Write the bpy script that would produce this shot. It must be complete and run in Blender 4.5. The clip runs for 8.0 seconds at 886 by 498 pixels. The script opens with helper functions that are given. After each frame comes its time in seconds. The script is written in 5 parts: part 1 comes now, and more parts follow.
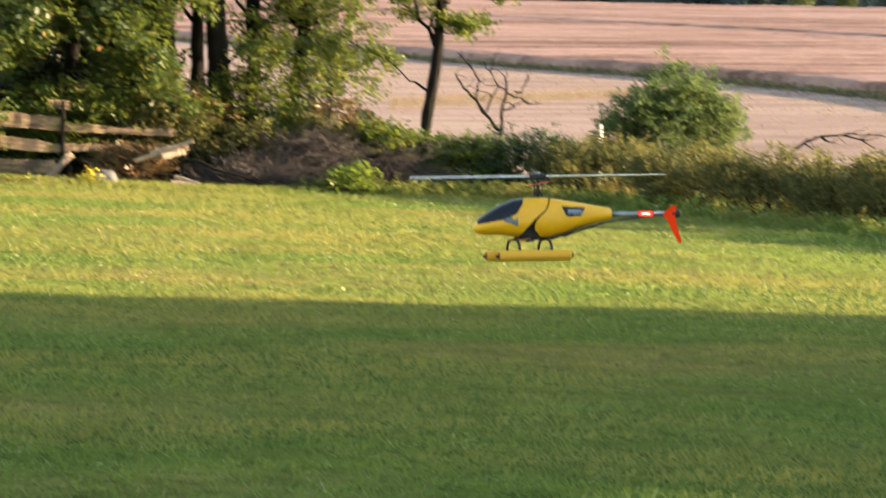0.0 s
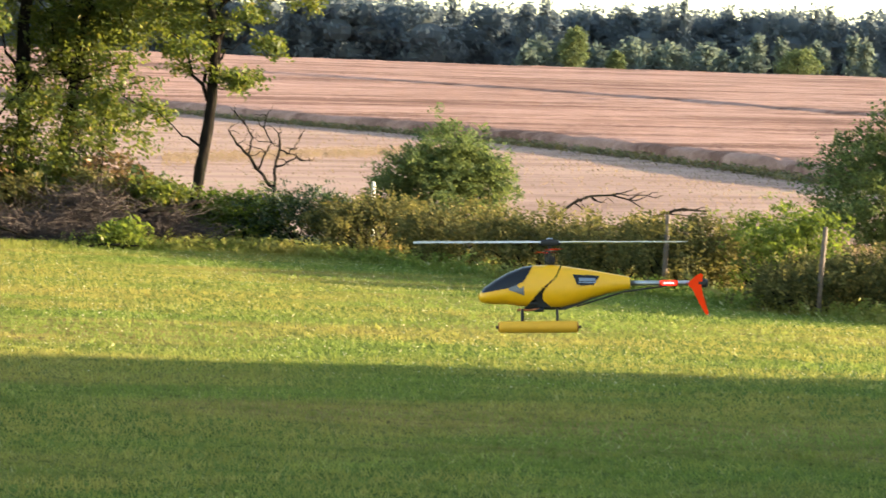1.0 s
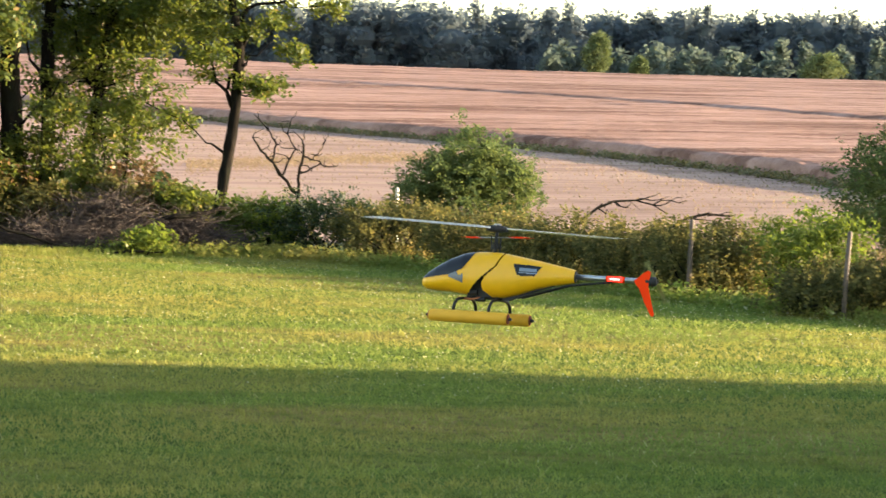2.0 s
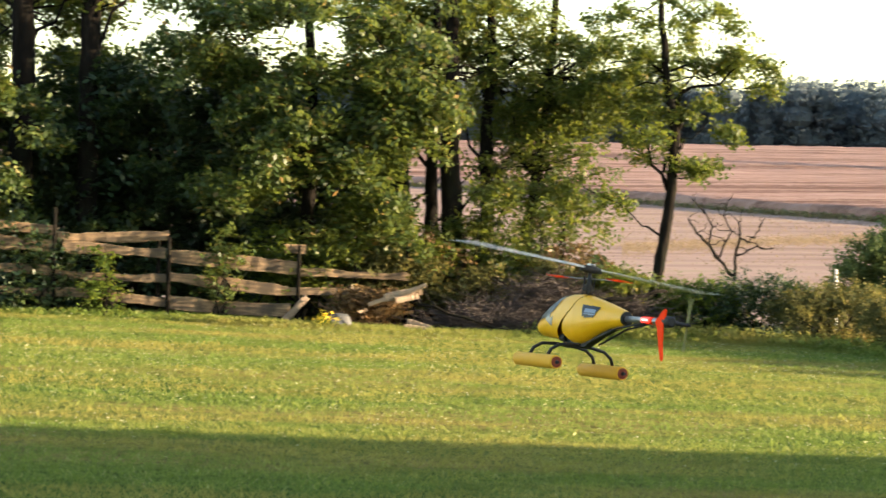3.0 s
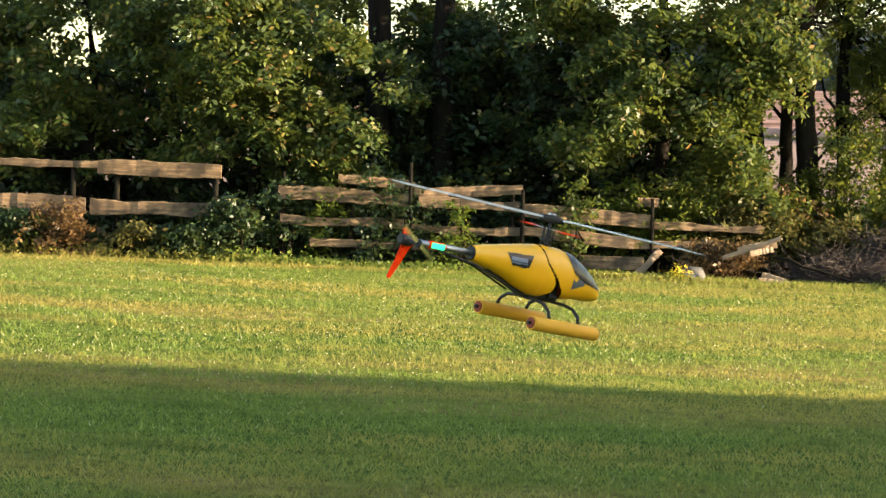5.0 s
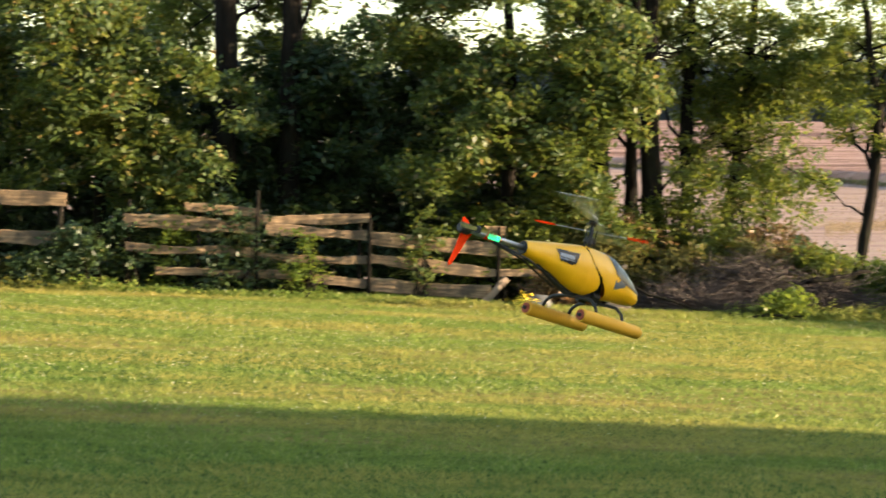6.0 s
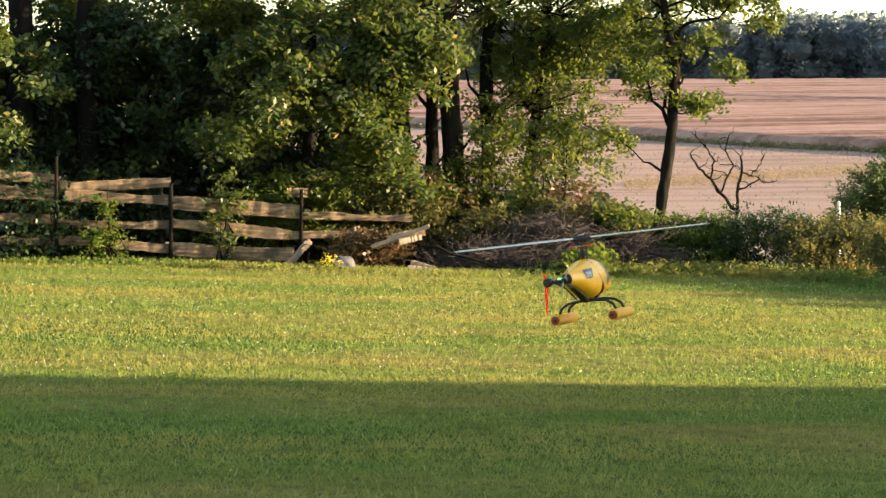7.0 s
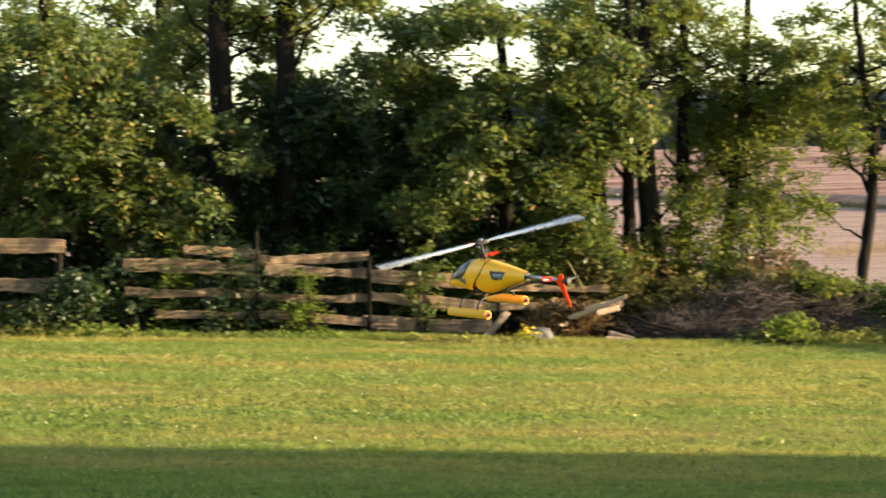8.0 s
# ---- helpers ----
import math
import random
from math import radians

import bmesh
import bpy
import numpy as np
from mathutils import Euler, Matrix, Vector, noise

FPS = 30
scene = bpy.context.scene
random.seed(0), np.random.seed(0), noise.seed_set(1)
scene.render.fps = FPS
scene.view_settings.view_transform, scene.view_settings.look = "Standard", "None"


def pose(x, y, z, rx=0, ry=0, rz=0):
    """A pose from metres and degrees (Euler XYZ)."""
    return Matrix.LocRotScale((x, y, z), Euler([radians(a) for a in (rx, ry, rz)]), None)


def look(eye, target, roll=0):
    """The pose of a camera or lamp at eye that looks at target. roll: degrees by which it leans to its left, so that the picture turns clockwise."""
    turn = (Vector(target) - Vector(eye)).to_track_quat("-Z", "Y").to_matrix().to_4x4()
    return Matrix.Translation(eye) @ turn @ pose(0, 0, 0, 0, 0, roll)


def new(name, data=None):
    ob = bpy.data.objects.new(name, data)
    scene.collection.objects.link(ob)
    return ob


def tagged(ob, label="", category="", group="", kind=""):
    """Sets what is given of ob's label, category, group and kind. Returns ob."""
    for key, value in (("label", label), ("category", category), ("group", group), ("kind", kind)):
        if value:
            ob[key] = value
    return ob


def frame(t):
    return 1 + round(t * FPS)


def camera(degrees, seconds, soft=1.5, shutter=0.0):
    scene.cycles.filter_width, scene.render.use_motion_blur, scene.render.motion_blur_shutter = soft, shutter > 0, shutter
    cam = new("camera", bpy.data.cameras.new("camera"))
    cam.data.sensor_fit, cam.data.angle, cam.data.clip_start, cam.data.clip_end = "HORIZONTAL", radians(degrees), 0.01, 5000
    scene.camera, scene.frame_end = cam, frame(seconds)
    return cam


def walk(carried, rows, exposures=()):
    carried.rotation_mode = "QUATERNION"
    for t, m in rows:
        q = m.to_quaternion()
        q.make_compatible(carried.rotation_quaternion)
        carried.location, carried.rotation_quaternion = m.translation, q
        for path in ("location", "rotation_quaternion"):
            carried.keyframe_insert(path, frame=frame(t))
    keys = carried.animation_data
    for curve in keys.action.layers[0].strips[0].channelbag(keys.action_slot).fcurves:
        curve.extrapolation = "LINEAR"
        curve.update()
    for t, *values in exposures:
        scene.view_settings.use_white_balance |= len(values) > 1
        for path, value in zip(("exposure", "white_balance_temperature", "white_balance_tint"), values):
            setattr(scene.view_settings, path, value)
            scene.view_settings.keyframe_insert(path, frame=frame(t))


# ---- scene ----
# The lens sees 22.5 degrees; the eye stands still on the lawn and pans, tilts and leans a little.
cam = camera(22.46, 8.0, soft=1.5, shutter=0.2)
EYE = (0.0, 0.0, 1.6)
# seconds, heading (clockwise from +y), tilt up, lean to the right
TURNS = [
    (0.0, 10.934, -4.726, -1.028),
    (0.1, 12.105, -5.326, -1.096),
    (0.2, 12.750, -4.319, -1.238),
    (0.3, 13.306, -2.988, -1.409),
    (0.4, 14.287, -2.239, -1.659),
    (0.5, 15.175, -2.748, -1.847),
    (0.6, 15.675, -3.017, -1.864),
    (0.8, 15.747, -2.886, -1.864),
    (1.0, 16.747, -3.121, -1.828),
    (1.2, 17.646, -3.383, -1.807),
    (2.3, 13.699, -2.626, -1.337),
    (2.4, 12.128, -2.463, -1.261),
    (2.5, 10.538, -2.208, -1.198),
    (2.6, 9.005, -1.968, -1.143),
    (3.0, 4.910, -1.120, -1.009),
    (3.2, 2.645, -1.360, -1.054),
    (3.4, 0.575, -2.088, -1.105),
    (3.5, 0.019, -2.220, -1.116),
    (4.0, -2.910, -2.518, -0.645),
    (4.2, -4.206, -2.589, -0.452),
    (5.3, -3.994, -2.255, -0.674),
    (5.5, -2.769, -2.093, -0.545),
    (5.9, -1.380, -1.806, -0.647),
    (6.0, -0.209, -1.672, -0.662),
    (6.1, 1.100, -1.641, -0.448),
    (6.2, 2.458, -1.814, -0.344),
    (6.3, 3.527, -2.098, -0.382),
    (6.4, 4.273, -2.345, -0.301),
    (6.5, 4.686, -2.607, -0.323),
    (7.0, 4.852, -2.648, 0.259),
    (7.2, 5.051, -2.168, 0.268),
    (7.5, 4.910, -1.988, 0.309),
    (7.6, 4.236, -1.774, 0.429),
    (7.8, 2.246, -1.158, 0.803),
    (7.9, 1.106, -0.882, 0.921),
    (8.0, -0.193, -0.759, 1.045),
]


def aim(heading, tilt, lean):
    a, b = radians(heading), radians(tilt)
    way = Vector((math.sin(a) * math.cos(b), math.cos(a) * math.cos(b), math.sin(b)))
    return look(EYE, Vector(EYE) + 10 * way, -lean)


walk(cam, [(t, aim(h, p, r)) for t, h, p, r in TURNS],
     [(0.0, 2.6, 7000, 13), (0.5, 2.68, 7000, 13), (1.2, 2.62, 7000, 13), (2.5, 2.5, 7000, 13), (3.0, 2.42, 7000, 13), (4.0, 2.44, 7000, 13), (6.5, 2.4, 7000, 13), (8.0, 2.26, 7000, 13)])

# ---- sky and sun ----
SUN_WAY = Vector((0.985, -0.12, 0.15)).normalized()
world = bpy.data.worlds.new("sky")
scene.world = world
world.use_nodes = True
sky = world.node_tree.nodes.new("ShaderNodeTexSky")
sky.sky_type = "NISHITA"
sky.sun_disc = False
sky.sun_elevation = math.asin(SUN_WAY.z)
sky.sun_rotation = math.atan2(SUN_WAY.x, SUN_WAY.y)
sky.dust_density = 0.7
world.node_tree.links.new(sky.outputs[0], world.node_tree.nodes["Background"].inputs[0])
world.node_tree.nodes["Background"].inputs[1].default_value = 0.125
sun = new("sun", bpy.data.lights.new("sun", "SUN"))
sun.data.energy, sun.data.angle, sun.data.color = 4.7, radians(0.7), (1.0, 0.82, 0.56)
sun.matrix_world = look(SUN_WAY * 50, (0, 0, 0))


# ---- materials ----
def material(name, rough=0.6, metal=0.0):
    m = bpy.data.materials.new(name)
    m.use_nodes = True
    b = m.node_tree.nodes["Principled BSDF"]
    b.inputs["Roughness"].default_value, b.inputs["Metallic"].default_value = rough, metal
    return m, m.node_tree, b


def node(tree, kind, **values):
    n = tree.nodes.new(kind)
    for key, value in values.items():
        n.inputs[key].default_value = value
    return n


def ramp(tree, source, stops):
    r = tree.nodes.new("ShaderNodeValToRGB")
    while len(r.color_ramp.elements) < len(stops):
        r.color_ramp.elements.new(0.5)
    for e, (p, c) in zip(r.color_ramp.elements, stops):
        e.position, e.color = p, (*c, 1)
    tree.links.new(source, r.inputs[0])
    return r.outputs[0]


def noise_at(tree, scale, detail=4.0, stretch=None, rough=0.55):
    tc = tree.nodes.new("ShaderNodeTexCoord")
    n = node(tree, "ShaderNodeTexNoise", Scale=scale, Detail=detail, Roughness=rough)
    if stretch:
        mp = tree.nodes.new("ShaderNodeMapping")
        mp.inputs["Scale"].default_value = stretch
        tree.links.new(tc.outputs["Object"], mp.inputs[0])
        tree.links.new(mp.outputs[0], n.inputs["Vector"])
    else:
        tree.links.new(tc.outputs["Object"], n.inputs["Vector"])
    return n.outputs["Fac"]


def mix(tree, fac, a, b, how="MIX"):
    m = tree.nodes.new("ShaderNodeMix")
    m.data_type, m.blend_type = "RGBA", how
    for value, socket in ((fac, m.inputs[0]), (a, m.inputs[6]), (b, m.inputs[7])):
        if isinstance(value, (int, float)):
            socket.default_value = value
        elif isinstance(value, tuple):
            socket.default_value = (*value, 1)
        else:
            tree.links.new(value, socket)
    return m.outputs[2]


def bump(tree, b, height, strength=0.4, distance=0.01):
    n = node(tree, "ShaderNodeBump", Strength=strength, Distance=distance)
    tree.links.new(height, n.inputs["Height"])
    tree.links.new(n.outputs[0], b.inputs["Normal"])


def plain(name, colour, rough=0.6, metal=0.0, grain=0.15, scale=20.0):
    """A surface of one colour with fine mottling and relief."""
    m, tree, b = material(name, rough, metal)
    f = noise_at(tree, scale, 6)
    dark = tuple(c * (1 - grain) for c in colour)
    light = tuple(min(1, c * (1 + grain)) for c in colour)
    tree.links.new(ramp(tree, f, [(0.3, dark), (0.7, light)]), b.inputs["Base Color"])
    bump(tree, b, f, 0.15, 0.003)
    return m


def leafy(name, stops, through_colour, glow=0.45, rough=0.45, patches=None):
    """Leaves: colour differs from leaf to leaf, and light shines through."""
    m, tree, b = material(name, rough)
    geo = tree.nodes.new("ShaderNodeNewGeometry")
    c = ramp(tree, geo.outputs["Random Per Island"], stops)
    if patches:
        c = mix(tree, ramp(tree, noise_at(tree, 0.5, 7, (0.35, 1.3, 1), 0.62), [(0.44, (0.0, 0.0, 0.0)), (0.58, (0.8, 0.8, 0.8))]), c, patches)
        c = mix(tree, 0.75, c, ramp(tree, noise_at(tree, 2.6, 8, (0.5, 1.3, 1), 0.75), [(0.38, (0.2, 0.33, 0.2)), (0.5, (0.84, 0.88, 0.78)), (0.62, (1.15, 1.12, 1.05))]), "MULTIPLY")
    elif rough < 0.8:
        c = mix(tree, 0.8, c, ramp(tree, noise_at(tree, 1.5, 5), [(0.36, (0.48, 0.62, 0.72)), (0.5, (0.9, 0.95, 0.9)), (0.64, (1.3, 1.12, 0.9))]), "MULTIPLY")
    tree.links.new(c, b.inputs["Base Color"])
    b.inputs["Specular IOR Level"].default_value = 0.1 if rough > 0.5 else 0.24
    t = tree.nodes.new("ShaderNodeBsdfTranslucent")
    tree.links.new(mix(tree, 0.6, c, through_colour), t.inputs[0])
    s = tree.nodes.new("ShaderNodeMixShader")
    s.inputs[0].default_value = glow
    tree.links.new(b.outputs[0], s.inputs[1])
    tree.links.new(t.outputs[0], s.inputs[2])
    tree.links.new(s.outputs[0], tree.nodes["Material Output"].inputs[0])
    return m


LOCUST = leafy("locust_leaves", [(0.0, (0.03, 0.05, 0.013)), (0.45, (0.06, 0.088, 0.02)), (0.9, (0.105, 0.13, 0.028)), (1.0, (0.22, 0.16, 0.04))], (0.25, 0.29, 0.04), 0.4, 0.48)
# dark leaves: part of the shade behind the fence is in this colour
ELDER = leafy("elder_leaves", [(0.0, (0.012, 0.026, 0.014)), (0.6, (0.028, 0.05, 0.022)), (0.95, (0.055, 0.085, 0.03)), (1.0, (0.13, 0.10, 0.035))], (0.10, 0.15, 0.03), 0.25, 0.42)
MAPLE = leafy("mixed_leaves", [(0.0, (0.024, 0.044, 0.014)), (0.6, (0.06, 0.088, 0.025)), (0.9, (0.112, 0.138, 0.035)), (1.0, (0.23, 0.13, 0.05))], (0.22, 0.27, 0.042), 0.32, 0.45)
SHRUB = leafy("shrub_leaves", [(0.0, (0.04, 0.068, 0.014)), (0.5, (0.075, 0.115, 0.022)), (1.0, (0.14, 0.17, 0.032))], (0.24, 0.30, 0.04), 0.4, 0.6)
WEEDS = leafy("weed_leaves", [(0.0, (0.05, 0.055, 0.022)), (0.5, (0.09, 0.09, 0.034)), (0.8, (0.15, 0.13, 0.042)), (1.0, (0.24, 0.18, 0.07))], (0.2, 0.18, 0.05), 0.35, 0.75)
ROUND = leafy("willow_leaves", [(0.0, (0.05, 0.075, 0.032)), (0.6, (0.088, 0.125, 0.046)), (1.0, (0.15, 0.19, 0.065))], (0.18, 0.23, 0.06), 0.4, 0.6)
# the haze of distance is painted into these two blue-grey leaf colours
HAZY_FOREST = leafy("hazed_forest_leaves", [(0.0, (0.112, 0.138, 0.16)), (0.7, (0.12, 0.15, 0.165)), (1.0, (0.128, 0.158, 0.165))], (0.125, 0.16, 0.178), 0.5, 0.9)
HAZY_EDGE = leafy("hazed_edge_leaves", [(0.0, (0.11, 0.14, 0.132)), (0.7, (0.125, 0.16, 0.132)), (1.0, (0.145, 0.18, 0.125))], (0.14, 0.18, 0.135), 0.5, 0.9)
DRY_LEAVES = leafy("dry_leaves", [(0.0, (0.05, 0.032, 0.018)), (0.6, (0.13, 0.078, 0.038)), (1.0, (0.22, 0.13, 0.06))], (0.2, 0.13, 0.05), 0.3)
BIRCH = leafy("birch_leaves", [(0.0, (0.08, 0.11, 0.055)), (1.0, (0.14, 0.18, 0.075))], (0.15, 0.19, 0.06), 0.3, 0.8)
GRASS = leafy("grass_blades", [(0.0, (0.09, 0.15, 0.028)), (0.5, (0.14, 0.208, 0.042)), (0.9, (0.205, 0.258, 0.066)), (0.97, (0.33, 0.32, 0.14)), (1.0, (0.54, 0.5, 0.3))], (0.32, 0.37, 0.08), 0.42, 0.6, (0.36, 0.265, 0.085))
TWIG = plain("dead_twigs", (0.042, 0.03, 0.026), 0.85, grain=0.5, scale=6)


def bark_material():
    m, tree, b = material("bark", 0.95)
    b.inputs["Specular IOR Level"].default_value = 0.08
    f = noise_at(tree, 14, 8, (1, 1, 0.18), 0.7)
    g = noise_at(tree, 2.5, 4)
    c = ramp(tree, f, [(0.3, (0.004, 0.0033, 0.003)), (0.55, (0.013, 0.0105, 0.0085)), (0.75, (0.032, 0.026, 0.02))])
    c = mix(tree, ramp(tree, g, [(0.5, (0, 0, 0)), (0.75, (0.5, 0.5, 0.5))]), c, (0.02, 0.026, 0.014))
    tree.links.new(c, b.inputs["Base Color"])
    bump(tree, b, f, 1.0, 0.03)
    return m


BARK = bark_material()
STRAW = plain("dry_stalks", (0.2, 0.115, 0.06), 0.8, grain=0.3)
YELLOW_BLOOM = plain("yellow_bloom", (0.75, 0.55, 0.03), 0.6)
# pale colour of the specks that imitate glints on the grass
GLINT_WHITE = plain("grass_glint", (0.62, 0.58, 0.4), 0.6)
DRY_GRASS = leafy("dry_grass", [(0.0, (0.16, 0.11, 0.07)), (0.5, (0.23, 0.16, 0.11)), (0.85, (0.22, 0.18, 0.10)), (1.0, (0.30, 0.23, 0.16))], (0.3, 0.22, 0.14), 0.5, 0.9)
STONE = plain("grey_stone", (0.08, 0.078, 0.075), 0.85, grain=0.3, scale=8)
RUST = plain("rusty_stake", (0.10, 0.075, 0.06), 0.8, grain=0.4)
CHALK = plain("whitewashed_wood", (0.62, 0.6, 0.54), 0.8)


def weathered(name, colours):
    m, tree, b = material(name, 0.85)
    f = noise_at(tree, 6, 8, (0.35, 6, 6), 0.7)
    g = noise_at(tree, 3, 5)
    c = ramp(tree, f, [(0.25, colours[0]), (0.5, colours[1]), (0.75, colours[2])])
    info = tree.nodes.new("ShaderNodeObjectInfo")
    c = mix(tree, 0.55, c, ramp(tree, info.outputs["Random"], [(0.0, (0.55, 0.52, 0.48)), (0.5, (0.8, 0.75, 0.68)), (1.0, (1.0, 0.9, 0.76))]), "MULTIPLY")
    # dark patches painted in as dappled leaf shade, over the weathered grain
    c = mix(tree, ramp(tree, g, [(0.45, (0, 0, 0)), (0.6, (0.85, 0.85, 0.85))]), c, colours[0])
    tree.links.new(c, b.inputs["Base Color"])
    bump(tree, b, f, 0.6, 0.012)
    return m


# wood grain with its contrast widened to suggest sun and leaf shade
PLANK = weathered("weathered_dappled_plank", [(0.038, 0.027, 0.018), (0.22, 0.145, 0.085), (0.48, 0.33, 0.195)])
SPLIT = weathered("split_wood", [(0.20, 0.14, 0.1), (0.36, 0.26, 0.18), (0.5, 0.38, 0.28)])


# ---- ground ----
def smooth(a, b, v):
    t = np.clip((v - a) / (b - a), 0, 1)
    return t * t * (3 - 2 * t)


def height(x, y):
    """The lie of the land: a lawn that falls gently to the right, a dip behind the hedge, and fields that rise to a crest."""
    x, y = np.asarray(x, float), np.asarray(y, float)
    d = np.hypot(x, y)
    lawn = -0.03 * np.clip(x, -40, 40)
    far = np.interp(d, [0, 33, 45, 60, 160, 300, 400, 520, 900, 4000], [0, 0, -1.0, -1.5, 1.5, 7.9, 12.6, 13.0, 11, 0])
    w = smooth(33, 48, np.where(y > 0, d, 0)) * smooth(4, 30, y)
    return lawn * (1 - w) + far * w - 0.004 * np.clip(x - 60, 0, 300) * w


def mesh_of(name, verts, faces, mat, smooth_faces=False):
    me = bpy.data.meshes.new(name)
    me.from_pydata([tuple(v) for v in verts], [], [tuple(f) for f in faces])
    if smooth_faces:
        me.polygons.foreach_set("use_smooth", [True] * len(me.polygons))
    me.materials.append(mat)
    me.update()
    return me


def quads_mesh(name, quads, mat):
    """A mesh of loose four-sided leaves; quads is n x 4 x 3."""
    n = len(quads)
    me = bpy.data.meshes.new(name)
    me.vertices.add(n * 4)
    me.vertices.foreach_set("co", np.ascontiguousarray(quads, dtype=np.float32).ravel())
    me.loops.add(n * 4)
    me.loops.foreach_set("vertex_index", np.arange(n * 4, dtype=np.int32))
    me.polygons.add(n)
    me.polygons.foreach_set("loop_start", np.arange(0, n * 4, 4, dtype=np.int32))
    me.polygons.foreach_set("loop_total", np.full(n, 4, dtype=np.int32))
    me.materials.append(mat)
    me.update(calc_edges=True)
    me.validate()
    return me


def ground_material():
    m, tree, b = material("lawn_and_fields", 0.95)
    b.inputs["Specular IOR Level"].default_value = 0.03
    tc = tree.nodes.new("ShaderNodeTexCoord")
    sep = tree.nodes.new("ShaderNodeSeparateXYZ")
    tree.links.new(tc.outputs["Object"], sep.inputs[0])
    big = noise_at(tree, 0.35, 5, (0.5, 1.3, 1))
    small = noise_at(tree, 9, 6)
    lawn = ramp(tree, big, [(0.36, (0.065, 0.11, 0.02)), (0.5, (0.11, 0.14, 0.03)), (0.62, (0.21, 0.16, 0.058))])
    lawn = mix(tree, 0.8, lawn, ramp(tree, small, [(0.35, (0.35, 0.42, 0.25)), (0.6, (1, 1, 0.85))]), "MULTIPLY")
    rows = noise_at(tree, 0.3, 9, (0.16, 0.8, 1), 0.75)
    stubble = ramp(tree, rows, [(0.34, (0.19, 0.122, 0.095)), (0.45, (0.28, 0.185, 0.15)), (0.56, (0.36, 0.245, 0.2)), (0.66, (0.28, 0.22, 0.135))])
    d = tree.nodes.new("ShaderNodeVectorMath")
    d.operation = "LENGTH"
    tree.links.new(tc.outputs["Object"], d.inputs[0])
    edge = node(tree, "ShaderNodeMapRange", **{"From Min": 34.0, "From Max": 40.0})
    tree.links.new(d.outputs["Value"], edge.inputs["Value"])
    tree.links.new(mix(tree, edge.outputs[0], lawn, stubble), b.inputs["Base Color"])
    bump(tree, b, small, 0.5, 0.03)
    return m


def build_ground():
    angles = np.concatenate([np.arange(-30, 42, 0.75), np.arange(42, 330, 6.0)])
    radii = np.concatenate([[0.6], np.arange(2, 36, 0.8), np.geomspace(36, 4500, 70)])
    a, r = np.meshgrid(np.radians(angles), radii)
    x, y = r * np.sin(a), r * np.cos(a)
    z = height(x, y)
    verts = np.stack([x, y, z], -1).reshape(-1, 3)
    n, k = len(angles), len(radii)
    faces = [(i * n + j, i * n + (j + 1) % n, (i + 1) * n + (j + 1) % n, (i + 1) * n + j) for i in range(k - 1) for j in range(n)]
    verts = np.vstack([verts, [[0, 0, 0]]])
    faces += [(len(verts) - 1, (j + 1) % n, j) for j in range(n)]
    faces = [f[::-1] for f in faces]
    ob = new("ground", mesh_of("ground", verts, faces, ground_material(), True))
    tagged(ob, "mown green lawn sloping gently, stubble field beyond the hedge", "ground", kind="structure")


build_ground()


# ---- grass ----
def grass_blades(rng, x, y, size, lean=0.5):
    n = len(x)
    z = height(x, y)
    a = rng.uniform(0, 2 * np.pi, n)
    h = size * rng.uniform(0.5, 1.3, n)
    w = 0.07 * h + 0.002
    base = np.stack([x, y, z - 0.004], -1)
    side = np.stack([np.cos(a), np.sin(a), 0 * a], -1) * w[:, None]
    bend = rng.normal(0, lean, (n, 2)) * h[:, None]
    tip = base + np.stack([bend[:, 0], bend[:, 1], h], -1)
    return np.stack([base - side, base + side, tip + side * 0.25, tip - side * 0.25], 1)


